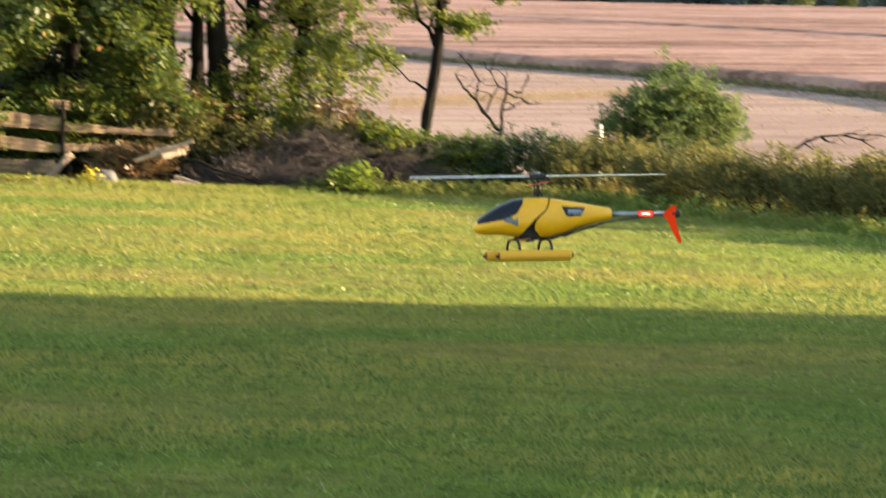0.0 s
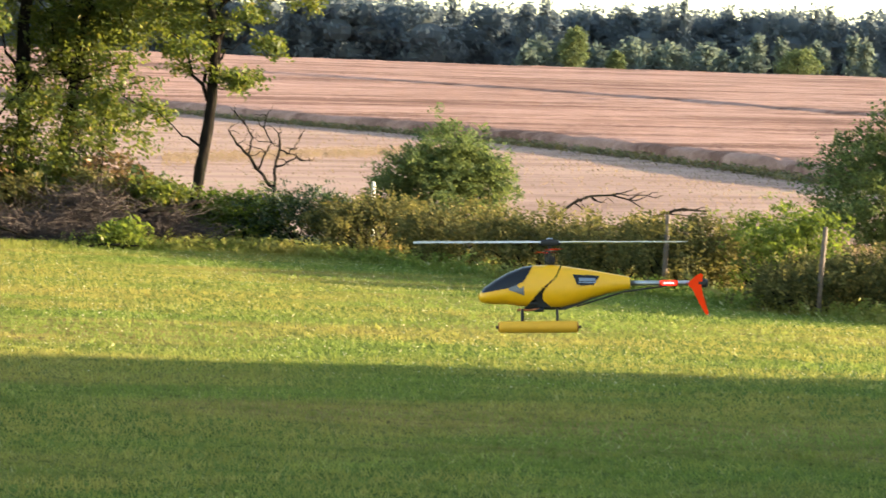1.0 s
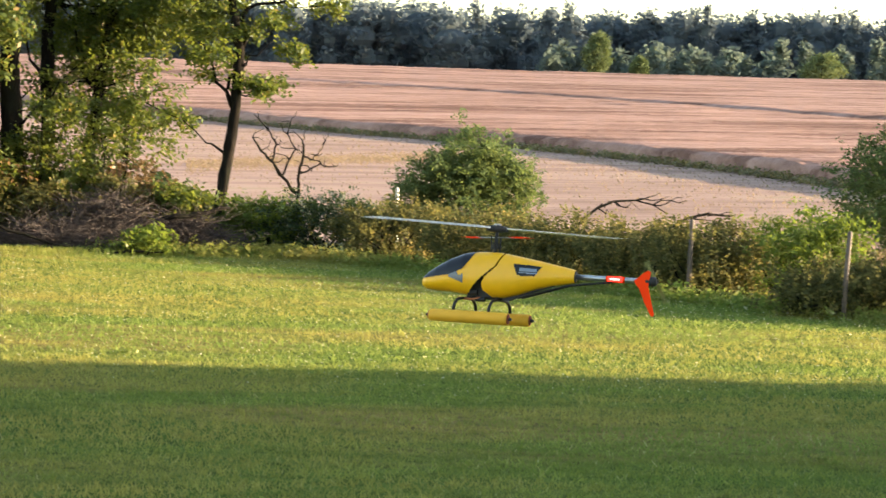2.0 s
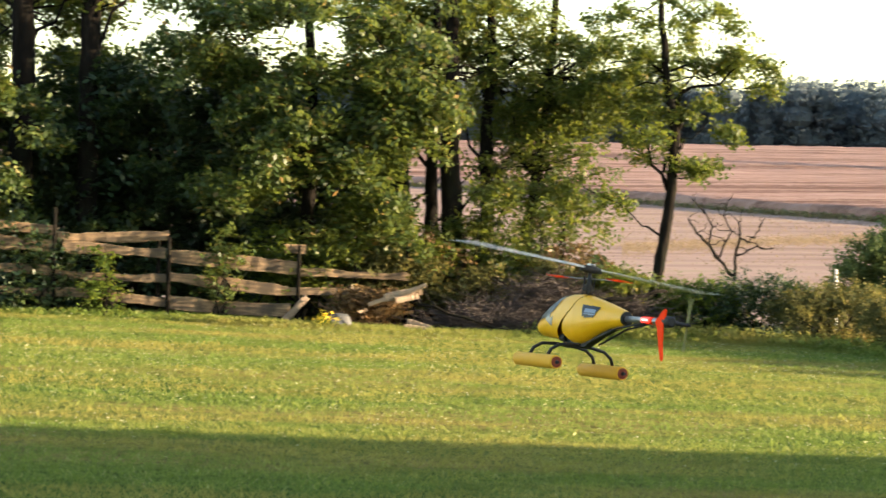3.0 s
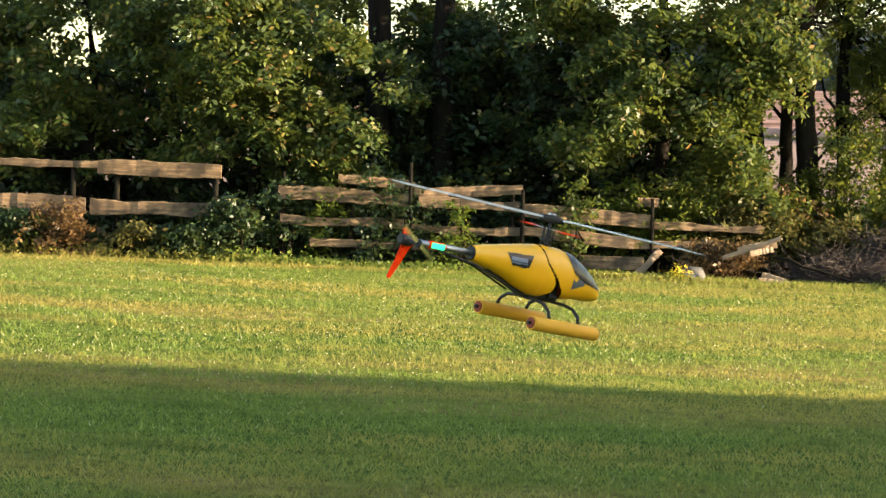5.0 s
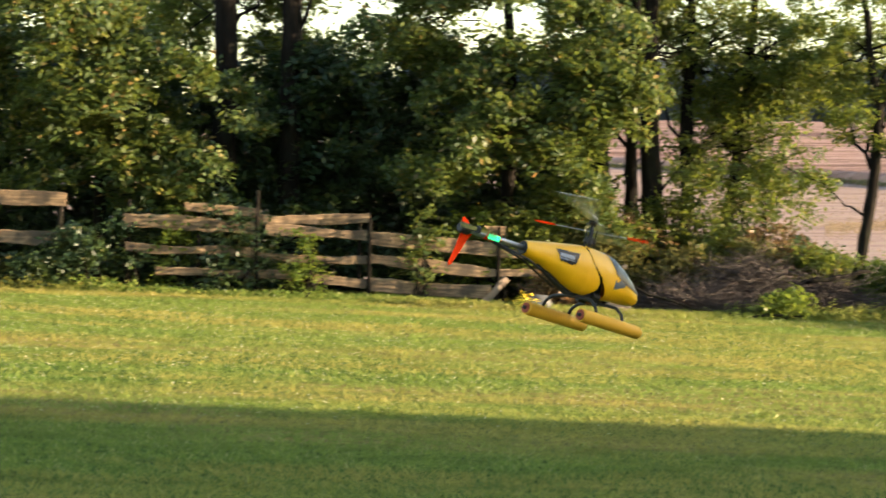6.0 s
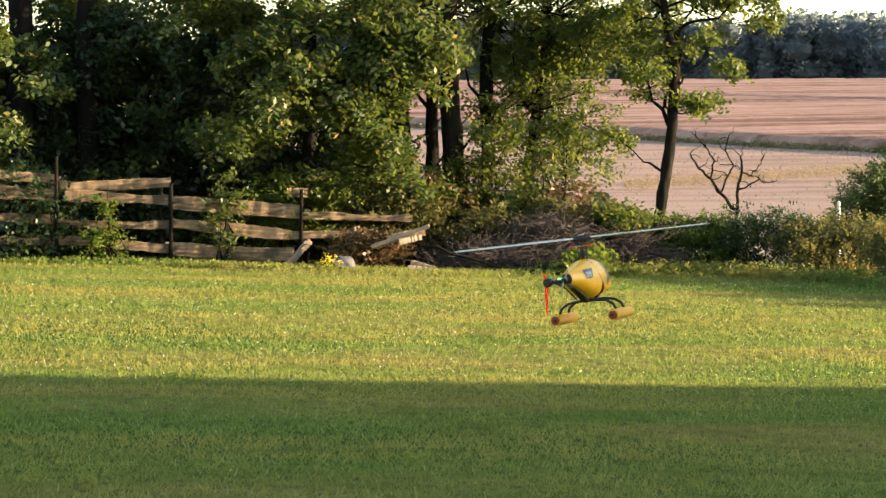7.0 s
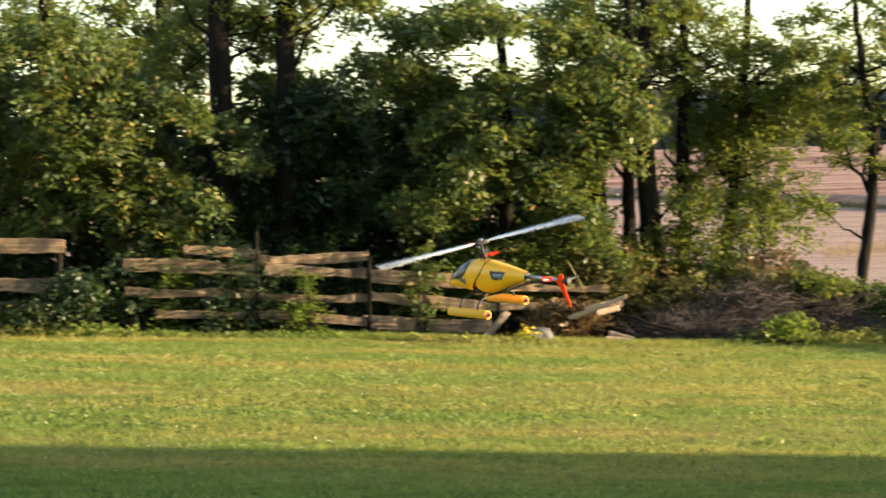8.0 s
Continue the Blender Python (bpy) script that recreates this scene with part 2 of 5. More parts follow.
def build_grass():
    rng = np.random.default_rng(3)
    n = 320000
    a = np.radians(rng.uniform(-17.5, 31, n))
    d = np.sqrt(rng.uniform(7.0 ** 2, 32.0 ** 2, n))
    d = np.where(rng.random(n) < 0.25, rng.uniform(7.0, 16, n), d)
    x, y = d * np.sin(a), d * np.cos(a)
    q = grass_blades(rng, x, y, 0.027, 0.8)
    # small tufts that stand out of the turf and shade each other
    m = 60000
    a = np.repeat(np.radians(rng.uniform(-17.5, 31, m)), 3)
    d = np.repeat(np.sqrt(rng.uniform(7.0 ** 2, 32.0 ** 2, m)), 3)
    x, y = d * np.sin(a) + rng.normal(0, 0.012, 3 * m), d * np.cos(a) + rng.normal(0, 0.012, 3 * m)
    q = np.concatenate([q, grass_blades(rng, x, y, 0.034, 0.6)])
    m = 3200
    a = np.radians(rng.uniform(-17.5, 31, m))
    d = np.sqrt(rng.uniform(7.5 ** 2, 31.0 ** 2, m))
    q = np.concatenate([q, grass_blades(rng, d * np.sin(a), d * np.cos(a), 0.055, 0.4)])
    ob = new("grass", quads_mesh("grass", q, GRASS))
    tagged(ob, "short green and straw-flecked mown grass", "grass", kind="stuff")
    # darker rosettes of weeds in the turf
    m = 90
    a = np.radians(rng.uniform(-17, 30, m))
    d = np.sqrt(rng.uniform(8.0 ** 2, 29.0 ** 2, m))
    k = np.repeat(np.arange(m), 14)
    x = (d * np.sin(a))[k] + rng.normal(0, 0.06, 14 * m) * rng.uniform(0.5, 1.8, m)[k]
    y = (d * np.cos(a))[k] + rng.normal(0, 0.06, 14 * m) * rng.uniform(0.5, 1.8, m)[k]
    c = np.stack([x, y, height(x, y) + rng.uniform(0.01, 0.05, 14 * m)], -1)
    ob = new("lawn_weeds", quads_mesh("lawn_weeds", sprays(rng, c, 4, 0.05, 0.03, -0.2), GRASS))
    tagged(ob, "dark green weed rosettes in the lawn", "weeds", kind="stuff")
    # tiny pale specks imitate sun glints, strewn over the sunlit part only
    n, m = 11000, 420
    a = np.radians(rng.uniform(-17, 30, m))
    d = np.sqrt(rng.uniform(15.0 ** 2, 29.0 ** 2, m))
    k = rng.integers(0, m, n)
    x, y = (d * np.sin(a))[k] + rng.normal(0, 0.9, n), (d * np.cos(a))[k] + rng.normal(0, 0.55, n)
    c = np.stack([x, y, height(x, y) + 0.045], -1)
    u = rng.normal(0, 1, (n, 3))
    u /= np.linalg.norm(u, axis=1)[:, None]
    v = np.cross(u, rng.normal(0, 1, (n, 3)))
    v /= np.linalg.norm(v, axis=1)[:, None]
    s = 0.0042 * rng.uniform(0.6, 1.4, n)[:, None]
    ob = new("clover_flowers", quads_mesh("clover_flowers", np.stack([c - u * s, c - v * s, c + u * s, c + v * s], 1), GLINT_WHITE))
    tagged(ob, "small pale specks standing for sun glints in the lawn", "flowers", kind="stuff")


# ---- shapes ----
def part(name, data, mat, parent, label=""):
    """Links a bmesh or a mesh as one object under a thing or a part."""
    if isinstance(data, bmesh.types.BMesh):
        me = bpy.data.meshes.new(name)
        data.to_mesh(me)
        data.free()
        me.materials.append(mat)
    else:
        me = data
    ob = new(name, me)
    ob.parent = parent
    return tagged(ob, label)


def thing(name, x, y, z, label, category, group=""):
    ob = new(name)
    ob.location = (x, y, z)
    ob.empty_display_size = 0.2
    return tagged(ob, label, category, group)


def tube_data(points, radii, sides=8, rough=0.0):
    """Verts and faces of a tapered tube along a line of points."""
    pts = [Vector(p) for p in points]
    verts, faces = [], []
    for i, p in enumerate(pts):
        way = (pts[min(i + 1, len(pts) - 1)] - pts[max(i - 1, 0)]).normalized()
        u = way.cross(Vector((0.31, 0.95, 0.1))).normalized()
        v = way.cross(u)
        for k in range(sides):
            a = 2 * math.pi * k / sides
            verts.append(p + float(radii[i]) * (1 + rough * noise.noise(Vector((p.x * 3 + k, p.z * 5, p.y)))) * (math.cos(a) * u + math.sin(a) * v))
    for i in range(len(pts) - 1):
        for k in range(sides):
            a, b = i * sides + k, i * sides + (k + 1) % sides
            faces.append((a, b, b + sides, a + sides))
    faces.append(tuple(range(sides))[::-1])
    faces.append(tuple(range((len(pts) - 1) * sides, len(pts) * sides)))
    return verts, faces


class Tubes:
    """Gathers tapered tubes into one mesh."""

    def __init__(self):
        self.verts, self.faces = [], []

    def add(self, points, radii, sides=7, rough=0.0):
        v, f = tube_data(points, radii, sides, rough)
        k = len(self.verts)
        self.verts += v
        self.faces += [tuple(i + k for i in q) for q in f]

    def mesh(self, name, mat):
        return mesh_of(name, self.verts, self.faces, mat, True)


def crooked(rng, a, b, n, wander):
    """A bent line from a to b."""
    a, b = np.array(a, float), np.array(b, float)
    out = []
    for i in range(n + 1):
        t = i / n
        p = a + (b - a) * t
        if 0 < i < n:
            p = p + rng.normal(0, wander, 3)
        out.append(tuple(p))
    return out


def sprays(rng, centres, leaves, length, leaf, droop=0.4):
    """Feathered sprays: leaflets in two rows along hanging stalks."""
    n = len(centres)
    a = rng.uniform(0, 2 * np.pi, n)
    way = np.stack([np.cos(a), np.sin(a), -droop + rng.normal(0, 0.45, n)], -1)
    way /= np.linalg.norm(way, axis=1)[:, None]
    side = np.cross(way, np.array([0, 0, 1.0]) + rng.normal(0, 0.5, (n, 3)))
    side /= np.linalg.norm(side, axis=1)[:, None]
    up = np.cross(side, way)
    L = length * rng.uniform(0.6, 1.3, n)
    out = []
    for k in range(leaves):
        t = (k + 0.5) / leaves - 0.5
        s = 1 if k % 2 else -1
        c = centres + way * (L * t)[:, None] + side * (s * leaf * 0.55) + up * rng.normal(0, leaf * 0.3, n)[:, None]
        size = leaf * rng.uniform(0.6, 1.25, n)[:, None]
        u = (side * s + way * 0.35 + up * rng.normal(0, 0.45, n)[:, None])
        u /= np.linalg.norm(u, axis=1)[:, None]
        v = np.cross(u, up + rng.normal(0, 0.4, (n, 3)))
        v /= np.linalg.norm(v, axis=1)[:, None]
        out.append(np.stack([c - u * size * 0.6, c - v * size * 0.32, c + u * size * 0.6, c + v * size * 0.32], 1))
    return np.concatenate(out)


def in_blobs(rng, blobs, n, hollow=0.45):
    """Points near the skin of several lumps (x, y, z, rx, ry, rz), with an uneven outline."""
    blobs = np.array(blobs, float)
    vol = blobs[:, 3] * blobs[:, 4] + blobs[:, 3] * blobs[:, 5] + blobs[:, 4] * blobs[:, 5]
    k = rng.choice(len(blobs), n, p=vol / vol.sum())
    u = rng.normal(0, 1, (n, 3))
    u /= np.linalg.norm(u, axis=1)[:, None]
    r = (hollow + (1 - hollow) * rng.random(n) ** 0.6) * (1 + rng.normal(0, 0.10, n))
    return blobs[k, :3] + u * r[:, None] * blobs[k, 3:]


def clumped(rng, points, n, spread):
    """n points gathered in small clumps round some of the given points."""
    k = rng.integers(0, len(points), n)
    return points[k] + rng.normal(0, 1, (n, 3)) * [spread * 1.25, spread * 1.25, spread * 0.55]


def boughs(rng, points, n, spread, middle):
    """n points on flat boughs that reach outwards from the middle and droop at their ends; some boughs are full, some thin."""
    m = len(points)
    out = points - middle
    out[:, 2] = 0
    out += rng.normal(0, 0.35, (m, 3)) * [1, 1, 0]
    out /= np.linalg.norm(out, axis=1)[:, None] + 1e-6
    side = np.stack([-out[:, 1], out[:, 0], 0 * out[:, 0]], -1)
    size = spread * rng.uniform(0.6, 1.5, m)
    share = rng.uniform(0.25, 1.0, m) * size ** 2
    k = rng.choice(m, n, p=share / share.sum())
    u, v, w = rng.uniform(-1.0, 1.7, n), rng.normal(0, 0.75, n), rng.normal(0, 0.22, n)
    v *= 1.1 - 0.4 * np.abs(u)
    drop = -0.32 * np.maximum(u, 0) ** 2 + 0.1 * u
    return points[k] + size[k][:, None] * (out[k] * u[:, None] + side[k] * v[:, None] + np.stack([0 * u, 0 * u, w + drop], -1))


build_grass()


# ---- trees ----
def build_tree(name, label, x, y, trunk, limbs, blobs, mat, leaves=26000, leaf=0.075, seed=1, group="", spray=12, clumps=420, spread=0.17):
    """A tree: trunk points and radii, limbs out of it, and a crown of leaf sprays on lumps (all about its foot)."""
    rng = np.random.default_rng(seed)
    leaf, leaves = leaf * 1.06, int(leaves * 0.86)
    z = float(height(x, y))
    ob = thing(name, x, y, z, label, "tree", group)
    t = Tubes()
    heights = np.linspace(trunk[0][2], trunk[-1][2], 26)
    axis = [np.interp(heights, [p[2] for p in trunk], [p[i] for p in trunk]) for i in (0, 1, 3)]
    sway = np.cumsum(rng.normal(0, 0.012, (26, 2)), axis=0)
    t.add([(axis[0][i] + sway[i, 0], axis[1][i] + sway[i, 1], heights[i]) for i in range(26)], list(axis[2] * 0.92), 12, 0.35)
    for a, b, r in limbs:
        t.add(crooked(rng, a, b, 5, 0.06), [r, r * 0.8, r * 0.6, r * 0.45, r * 0.3, r * 0.12], 6)
    seeds = in_blobs(rng, blobs, int(clumps * 0.72), 0.7)
    stems = np.array([p[:3] for p in trunk])
    for c in seeds[::4]:
        a = stems[np.argmin(np.linalg.norm(stems - c, axis=1))]
        if a[2] < 0.3:
            a = a + [0, 0, 0.4]
        t.add(crooked(rng, a, c, 4, 0.09), [0.022, 0.016, 0.012, 0.008, 0.004], 5)
    part("trunk", t.mesh("trunk", BARK), BARK, ob)
    centres = boughs(rng, seeds, leaves // spray, spread * 1.1, np.mean(stems, axis=0))
    part("crown", quads_mesh("crown", sprays(rng, centres, spray, leaf * spray * 0.42, leaf, 0.6), mat), mat, ob)
    return ob


def build_row():
    """The row of locust trees and elder behind the fence."""
    g = "trees behind the fence"
    # slim single tree at the end of the row
    build_tree("locust_tree", "slim locust tree with feathery light green leaves", 5.70, 31.5,
               [(0, 0, -0.1, 0.105), (0.03, 0, 0.75, 0.09), (0.22, 0, 2.1, 0.084), (0.3, 0.02, 2.8, 0.078), (0.12, 0, 3.7, 0.058), (0.02, 0, 4.8, 0.045)],
               [((0.3, 0, 2.75), (0.62, 0, 4.0), 0.045), ((0.21, 0, 2.05), (-0.35, 0, 3.0), 0.035), ((0.15, 0, 2.3), (0.75, -0.1, 3.0), 0.03), ((0.2, 0, 3.2), (1.3, 0.1, 3.9), 0.04), ((0.1, 0, 1.4), (-0.5, 0, 1.9), 0.02)],
               [(0.5, 0, 2.5, 0.45, 0.4, 0.22), (-0.15, 0, 2.75, 0.35, 0.4, 0.3), (0.75, 0, 3.2, 0.5, 0.5, 0.35), (-0.3, 0, 3.5, 0.6, 0.6, 0.4), (1.2, 0, 3.75, 0.55, 0.5, 0.3), (0.2, 0, 4.3, 1.2, 1.0, 0.6)],
               LOCUST, 14000, 0.066, 11, g, clumps=80, spread=0.13)
    # the clump of stems next to it
    for i, (x, y, lean, r, seed, blobs) in enumerate([
        (2.24, 33.0, -0.05, 0.11, 21, [(-0.4, 0.6, 3.9, 0.7, 0.5, 0.6), (0.2, 0.5, 4.7, 1.2, 0.8, 0.4)]),
        (2.55, 32.5, 0.05, 0.09, 22, [(0.1, 0.6, 4.1, 0.6, 0.5, 0.4)]),
        (2.86, 32.0, -0.05, 0.145, 23, [(0.3, 0.7, 3.9, 0.7, 0.5, 0.5), (-0.2, 0.5, 4.8, 1.2, 0.8, 0.4)]),
        (3.40, 33.0, 0.1, 0.10, 24, [(0.5, 0.1, 3.3, 0.7, 0.5, 0.4), (0.5, -0.2, 2.2, 0.7, 0.5, 0.5), (0.3, 0.3, 4.3, 1.0, 0.8, 0.4)]),
        (3.90, 33.0, 0.45, 0.09, 25, [(0.6, -0.2, 2.5, 0.7, 0.5, 0.5), (0.9, -0.1, 1.75, 0.7, 0.5, 0.4), (0.7, 0, 3.5, 0.8, 0.6, 0.5), (1.1, 0, 3.3, 0.9, 0.6, 0.35), (1.5, 0, 4.0, 0.9, 0.6, 0.4), (0.2, 0.3, 3.0, 0.7, 0.5, 0.4)]),
    ]):
        build_tree("locust_tree", "dark-stemmed locust tree with sunlit green leaves", x, y,
                   [(0, 0, -0.1, r * 1.4), (lean * 0.2, 0, 1.0, r * 1.2), (lean * 0.6, 0, 2.2, r * 1.1), (lean, 0, 3.6, r * 0.85), (lean * 1.2, 0, 5.4, r * 0.45)],
                   [((lean * 0.3, 0, 1.4), (lean + 0.7, -0.2, 2.3), 0.03), ((lean * 0.6, 0, 2.2), (lean - 0.6, 0.1, 3.3), 0.035)],
                   blobs, LOCUST, 3200 + 2500 * len(blobs), 0.066, seed, g, clumps=55 * len(blobs), spread=0.17)
    # the large leafy mass behind the middle of the fence
    build_tree("elder_tree", "broad leafy elder tree overhanging the plank fence", 0.6, 31.3,
               [(0, 0, -0.1, 0.13), (0.1, 0, 1.2, 0.11), (0.2, 0, 2.6, 0.09), (0.1, 0, 4.4, 0.06)], [],
               [(-1.2, -0.2, 3.9, 0.7, 0.6, 0.55), (0.5, -0.5, 2.9, 1.1, 0.8, 0.8), (0.7, -0.4, 2.0, 0.75, 0.7, 0.6), (-0.5, -0.7, 2.2, 0.8, 0.7, 0.8), (0.1, -0.3, 3.9, 1.3, 0.9, 0.7), (0.7, -0.6, 1.25, 0.6, 0.5, 0.4), (0.9, -0.9, 2.4, 0.7, 0.5, 0.6), (1.6, -0.5, 3.0, 0.55, 0.5, 0.3), (1.3, -0.5, 3.8, 0.6, 0.5, 0.4)],
               MAPLE, 44000, 0.085, 31, g, clumps=130, spread=0.22)
    # this tree's shade is partly in its darker leaf colour
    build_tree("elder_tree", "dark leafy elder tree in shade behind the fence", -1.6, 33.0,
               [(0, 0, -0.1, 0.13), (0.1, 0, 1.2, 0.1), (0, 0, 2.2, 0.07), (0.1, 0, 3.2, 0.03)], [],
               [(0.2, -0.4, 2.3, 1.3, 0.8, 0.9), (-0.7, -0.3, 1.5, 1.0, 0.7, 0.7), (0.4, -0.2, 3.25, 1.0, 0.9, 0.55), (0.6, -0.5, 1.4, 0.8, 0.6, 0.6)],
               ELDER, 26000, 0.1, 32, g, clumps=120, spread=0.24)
    build_tree("elder_tree", "leafy elder tree with some yellowing leaves", -5.0, 31.1,
               [(0, 0, -0.1, 0.12), (0.1, 0, 1.3, 0.09), (0.2, 0, 2.5, 0.06), (0.1, 0, 3.5, 0.02)], [],
               [(0.9, -0.5, 2.5, 1.2, 0.8, 0.8), (-0.4, -0.4, 3.1, 1.2, 0.8, 1.0), (0.3, -0.4, 1.7, 1.3, 0.7, 0.6), (1.3, -0.6, 1.6, 0.6, 0.5, 0.5), (-0.9, -0.3, 3.8, 1.3, 0.9, 0.6)],
               MAPLE, 34000, 0.088, 33, g, clumps=130, spread=0.22)
    build_tree("elder_tree", "leafy elder tree at the end of the fence", -7.6, 31.8,
               [(0, 0, -0.1, 0.12), (0.1, 0, 1.3, 0.09), (0.2, 0, 2.5, 0.06), (0.1, 0, 3.5, 0.02)], [],
               [(0.2, -0.4, 2.6, 1.3, 0.8, 0.9), (-0.4, -0.4, 1.7, 1.2, 0.8, 0.7), (0, -0.4, 3.6, 1.3, 0.9, 0.7)],
               MAPLE, 22000, 0.09, 34, g, clumps=95, spread=0.22)
    # tall stems behind
    high = [(0.3, 0.6, 4.7, 1.2, 0.8, 0.5), (-0.5, 0.9, 4.2, 0.5, 0.5, 0.4), (0.5, 1.0, 3.9, 0.4, 0.4, 0.4), (-0.9, 1.2, 3.8, 0.6, 0.5, 0.5)]
    for i, (x, y, r, lean, blobs) in enumerate([
        (-3.24, 32.3, 0.185, 0.0, high),
        (-2.31, 32.3, 0.165, 0.0, [(0.2, 1.8, 3.0, 0.8, 0.5, 0.8), (-0.4, 1.8, 3.3, 0.5, 0.4, 0.6), (0.4, 0.3, 5.1, 1.1, 0.8, 0.4)]),
        (-4.66, 36.0, 0.16, 0.02, [(-0.3, -0.5, 3.6, 0.5, 0.4, 0.5), (0.2, -0.3, 4.3, 0.6, 0.5, 0.4), (0.3, 0.3, 4.9, 1.1, 0.8, 0.4)]),
        (-6.6, 36.0, 0.13, 0.1, [(0.2, 0, 4.3, 1.1, 0.7, 0.6), (-0.9, 0, 4.0, 1.0, 0.7, 0.7), (0.9, 0, 3.7, 0.5, 0.5, 0.4), (1.3, -0.4, 4.4, 0.6, 0.5, 0.5), (-2.0, 0, 4.2, 0.9, 0.6, 0.8), (0, 0, 5.0, 1.4, 0.8, 0.5)]),
    ]):
        build_tree("tall_locust_tree", "tall dark locust trunk with high leaves against the sky", x, y,
                   [(0, 0, -0.1, r * 1.15), (lean, 0, 2.0, r), (lean * 2, 0, 4.2, r * 0.92), (lean * 3, 0, 6.5, r * 0.7)],
                   [((lean * 2, 0, 3.6), (lean * 2 + 0.9, 0, 5.0), 0.04), ((lean * 2, 0, 4.0), (lean * 2 - 0.9, 0, 5.2), 0.04)],
                   blobs, LOCUST, 2600 * len(blobs), 0.08, 40 + i, g, clumps=22 * len(blobs), spread=0.2)


build_row()


def build_bush(name, label, x, y, blobs, mat, leaves, leaf, seed, group="", stems=10, spray=6, spread=0.12, droop=0.2):
    """A bush on lumps; a negative droop makes upright spikes."""
    rng = np.random.default_rng(seed)
    ob = thing(name, x, y, float(height(x, y)), label, "bush", group)
    seeds = in_blobs(rng, blobs, max(60, leaves // 70))
    seeds[:, 2] = np.maximum(seeds[:, 2], 0.05)
    t = Tubes()
    for c in seeds[:: max(1, len(seeds) // stems)]:
        t.add(crooked(rng, (rng.normal(0, 0.12), rng.normal(0, 0.12), -0.05), c, 4, 0.05), [0.02, 0.016, 0.012, 0.008, 0.004], 5)
    tagged(part("stem", t.mesh("stem", BARK), BARK, ob), kind="stuff")
    centres = clumped(rng, seeds, leaves // spray, spread)
    centres[:, 2] = np.maximum(centres[:, 2], 0.03)
    part("foliage", quads_mesh("foliage", sprays(rng, centres, spray, leaf * spray * 0.42, leaf, droop), mat), mat, ob)
    return ob


def build_bushes():
    g = "hedge bushes along the lawn"
    # (x, y, width, depth, height, material, leaves, label)
    for i, (x, y, w, d, h, mat, n, label) in enumerate([
        (6.3, 31.2, 0.7, 0.5, 0.75, SHRUB, 7000, "sunlit green shrub at the lawn's edge"),
        (7.1, 31.0, 0.9, 0.6, 0.85, ELDER, 9000, "dark green hedge bush"),
        (8.0, 30.2, 0.8, 0.6, 0.8, WEEDS, 8000, "brownish hedge of tall weeds going to seed"),
        (8.8, 28.6, 0.8, 0.7, 0.75, WEEDS, 8000, "brownish hedge of tall weeds going to seed"),
        (9.5, 27.4, 0.8, 0.7, 0.8, WEEDS, 8000, "brownish hedge of tall weeds going to seed"),
        (10.2, 26.2, 0.8, 0.7, 0.8, WEEDS, 8000, "brownish hedge of tall weeds going to seed"),
        (10.6, 25.0, 0.7, 0.7, 0.8, WEEDS, 8000, "golden hedge of tall weeds in the sun"),
        (11.6, 25.2, 0.7, 0.7, 1.0, SHRUB, 7000, "pale green shrub beside the stakes"),
        (11.4, 23.6, 0.55, 0.5, 1.0, SHRUB, 6000, "bright green shrub by the rusty stake"),
        (11.1, 22.5, 0.7, 0.5, 0.55, WEEDS, 6000, "tall weeds going to seed before the green shrub"),
        (12.3, 22.4, 0.9, 0.7, 0.75, WEEDS, 8000, "tall weeds going to seed"),
        (13.2, 21.4, 0.9, 0.8, 0.8, WEEDS, 8000, "tall weeds going to seed"),
    ]):
        build_bush("hedge_bush", label, x, y, [(0, 0, h * 0.5, w, d, h * 0.55), (w * 0.4, 0, h * 0.75, w * 0.5, d * 0.6, h * 0.35), (-w * 0.5, 0, h * 0.6, w * 0.5, d * 0.6, h * 0.4)], mat, n, 0.05, 60 + i, g, spray=9 if mat == WEEDS else 6, droop=-4.0 if mat == WEEDS else 0.2)
    build_bush("round_bush", "round grey-green bush in the stubble field", 14.4, 48.0,
               [(0, 0, 1.15, 1.65, 1.4, 1.0), (0.05, 0, 2.1, 1.0, 1.0, 0.8), (0.7, 0, 1.75, 0.85, 0.9, 0.75), (-0.85, 0, 1.6, 0.8, 0.9, 0.7)], ROUND, 34000, 0.08, 81, spread=0.12)
    build_bush("round_bush", "large dark green bush at the field's edge", 18.4, 34.0,
               [(0, 0, 1.2, 1.7, 1.4, 1.2), (0.5, 0, 2.2, 1.3, 1.2, 0.8)], ROUND, 34000, 0.075, 82, spread=0.14)


build_bushes()


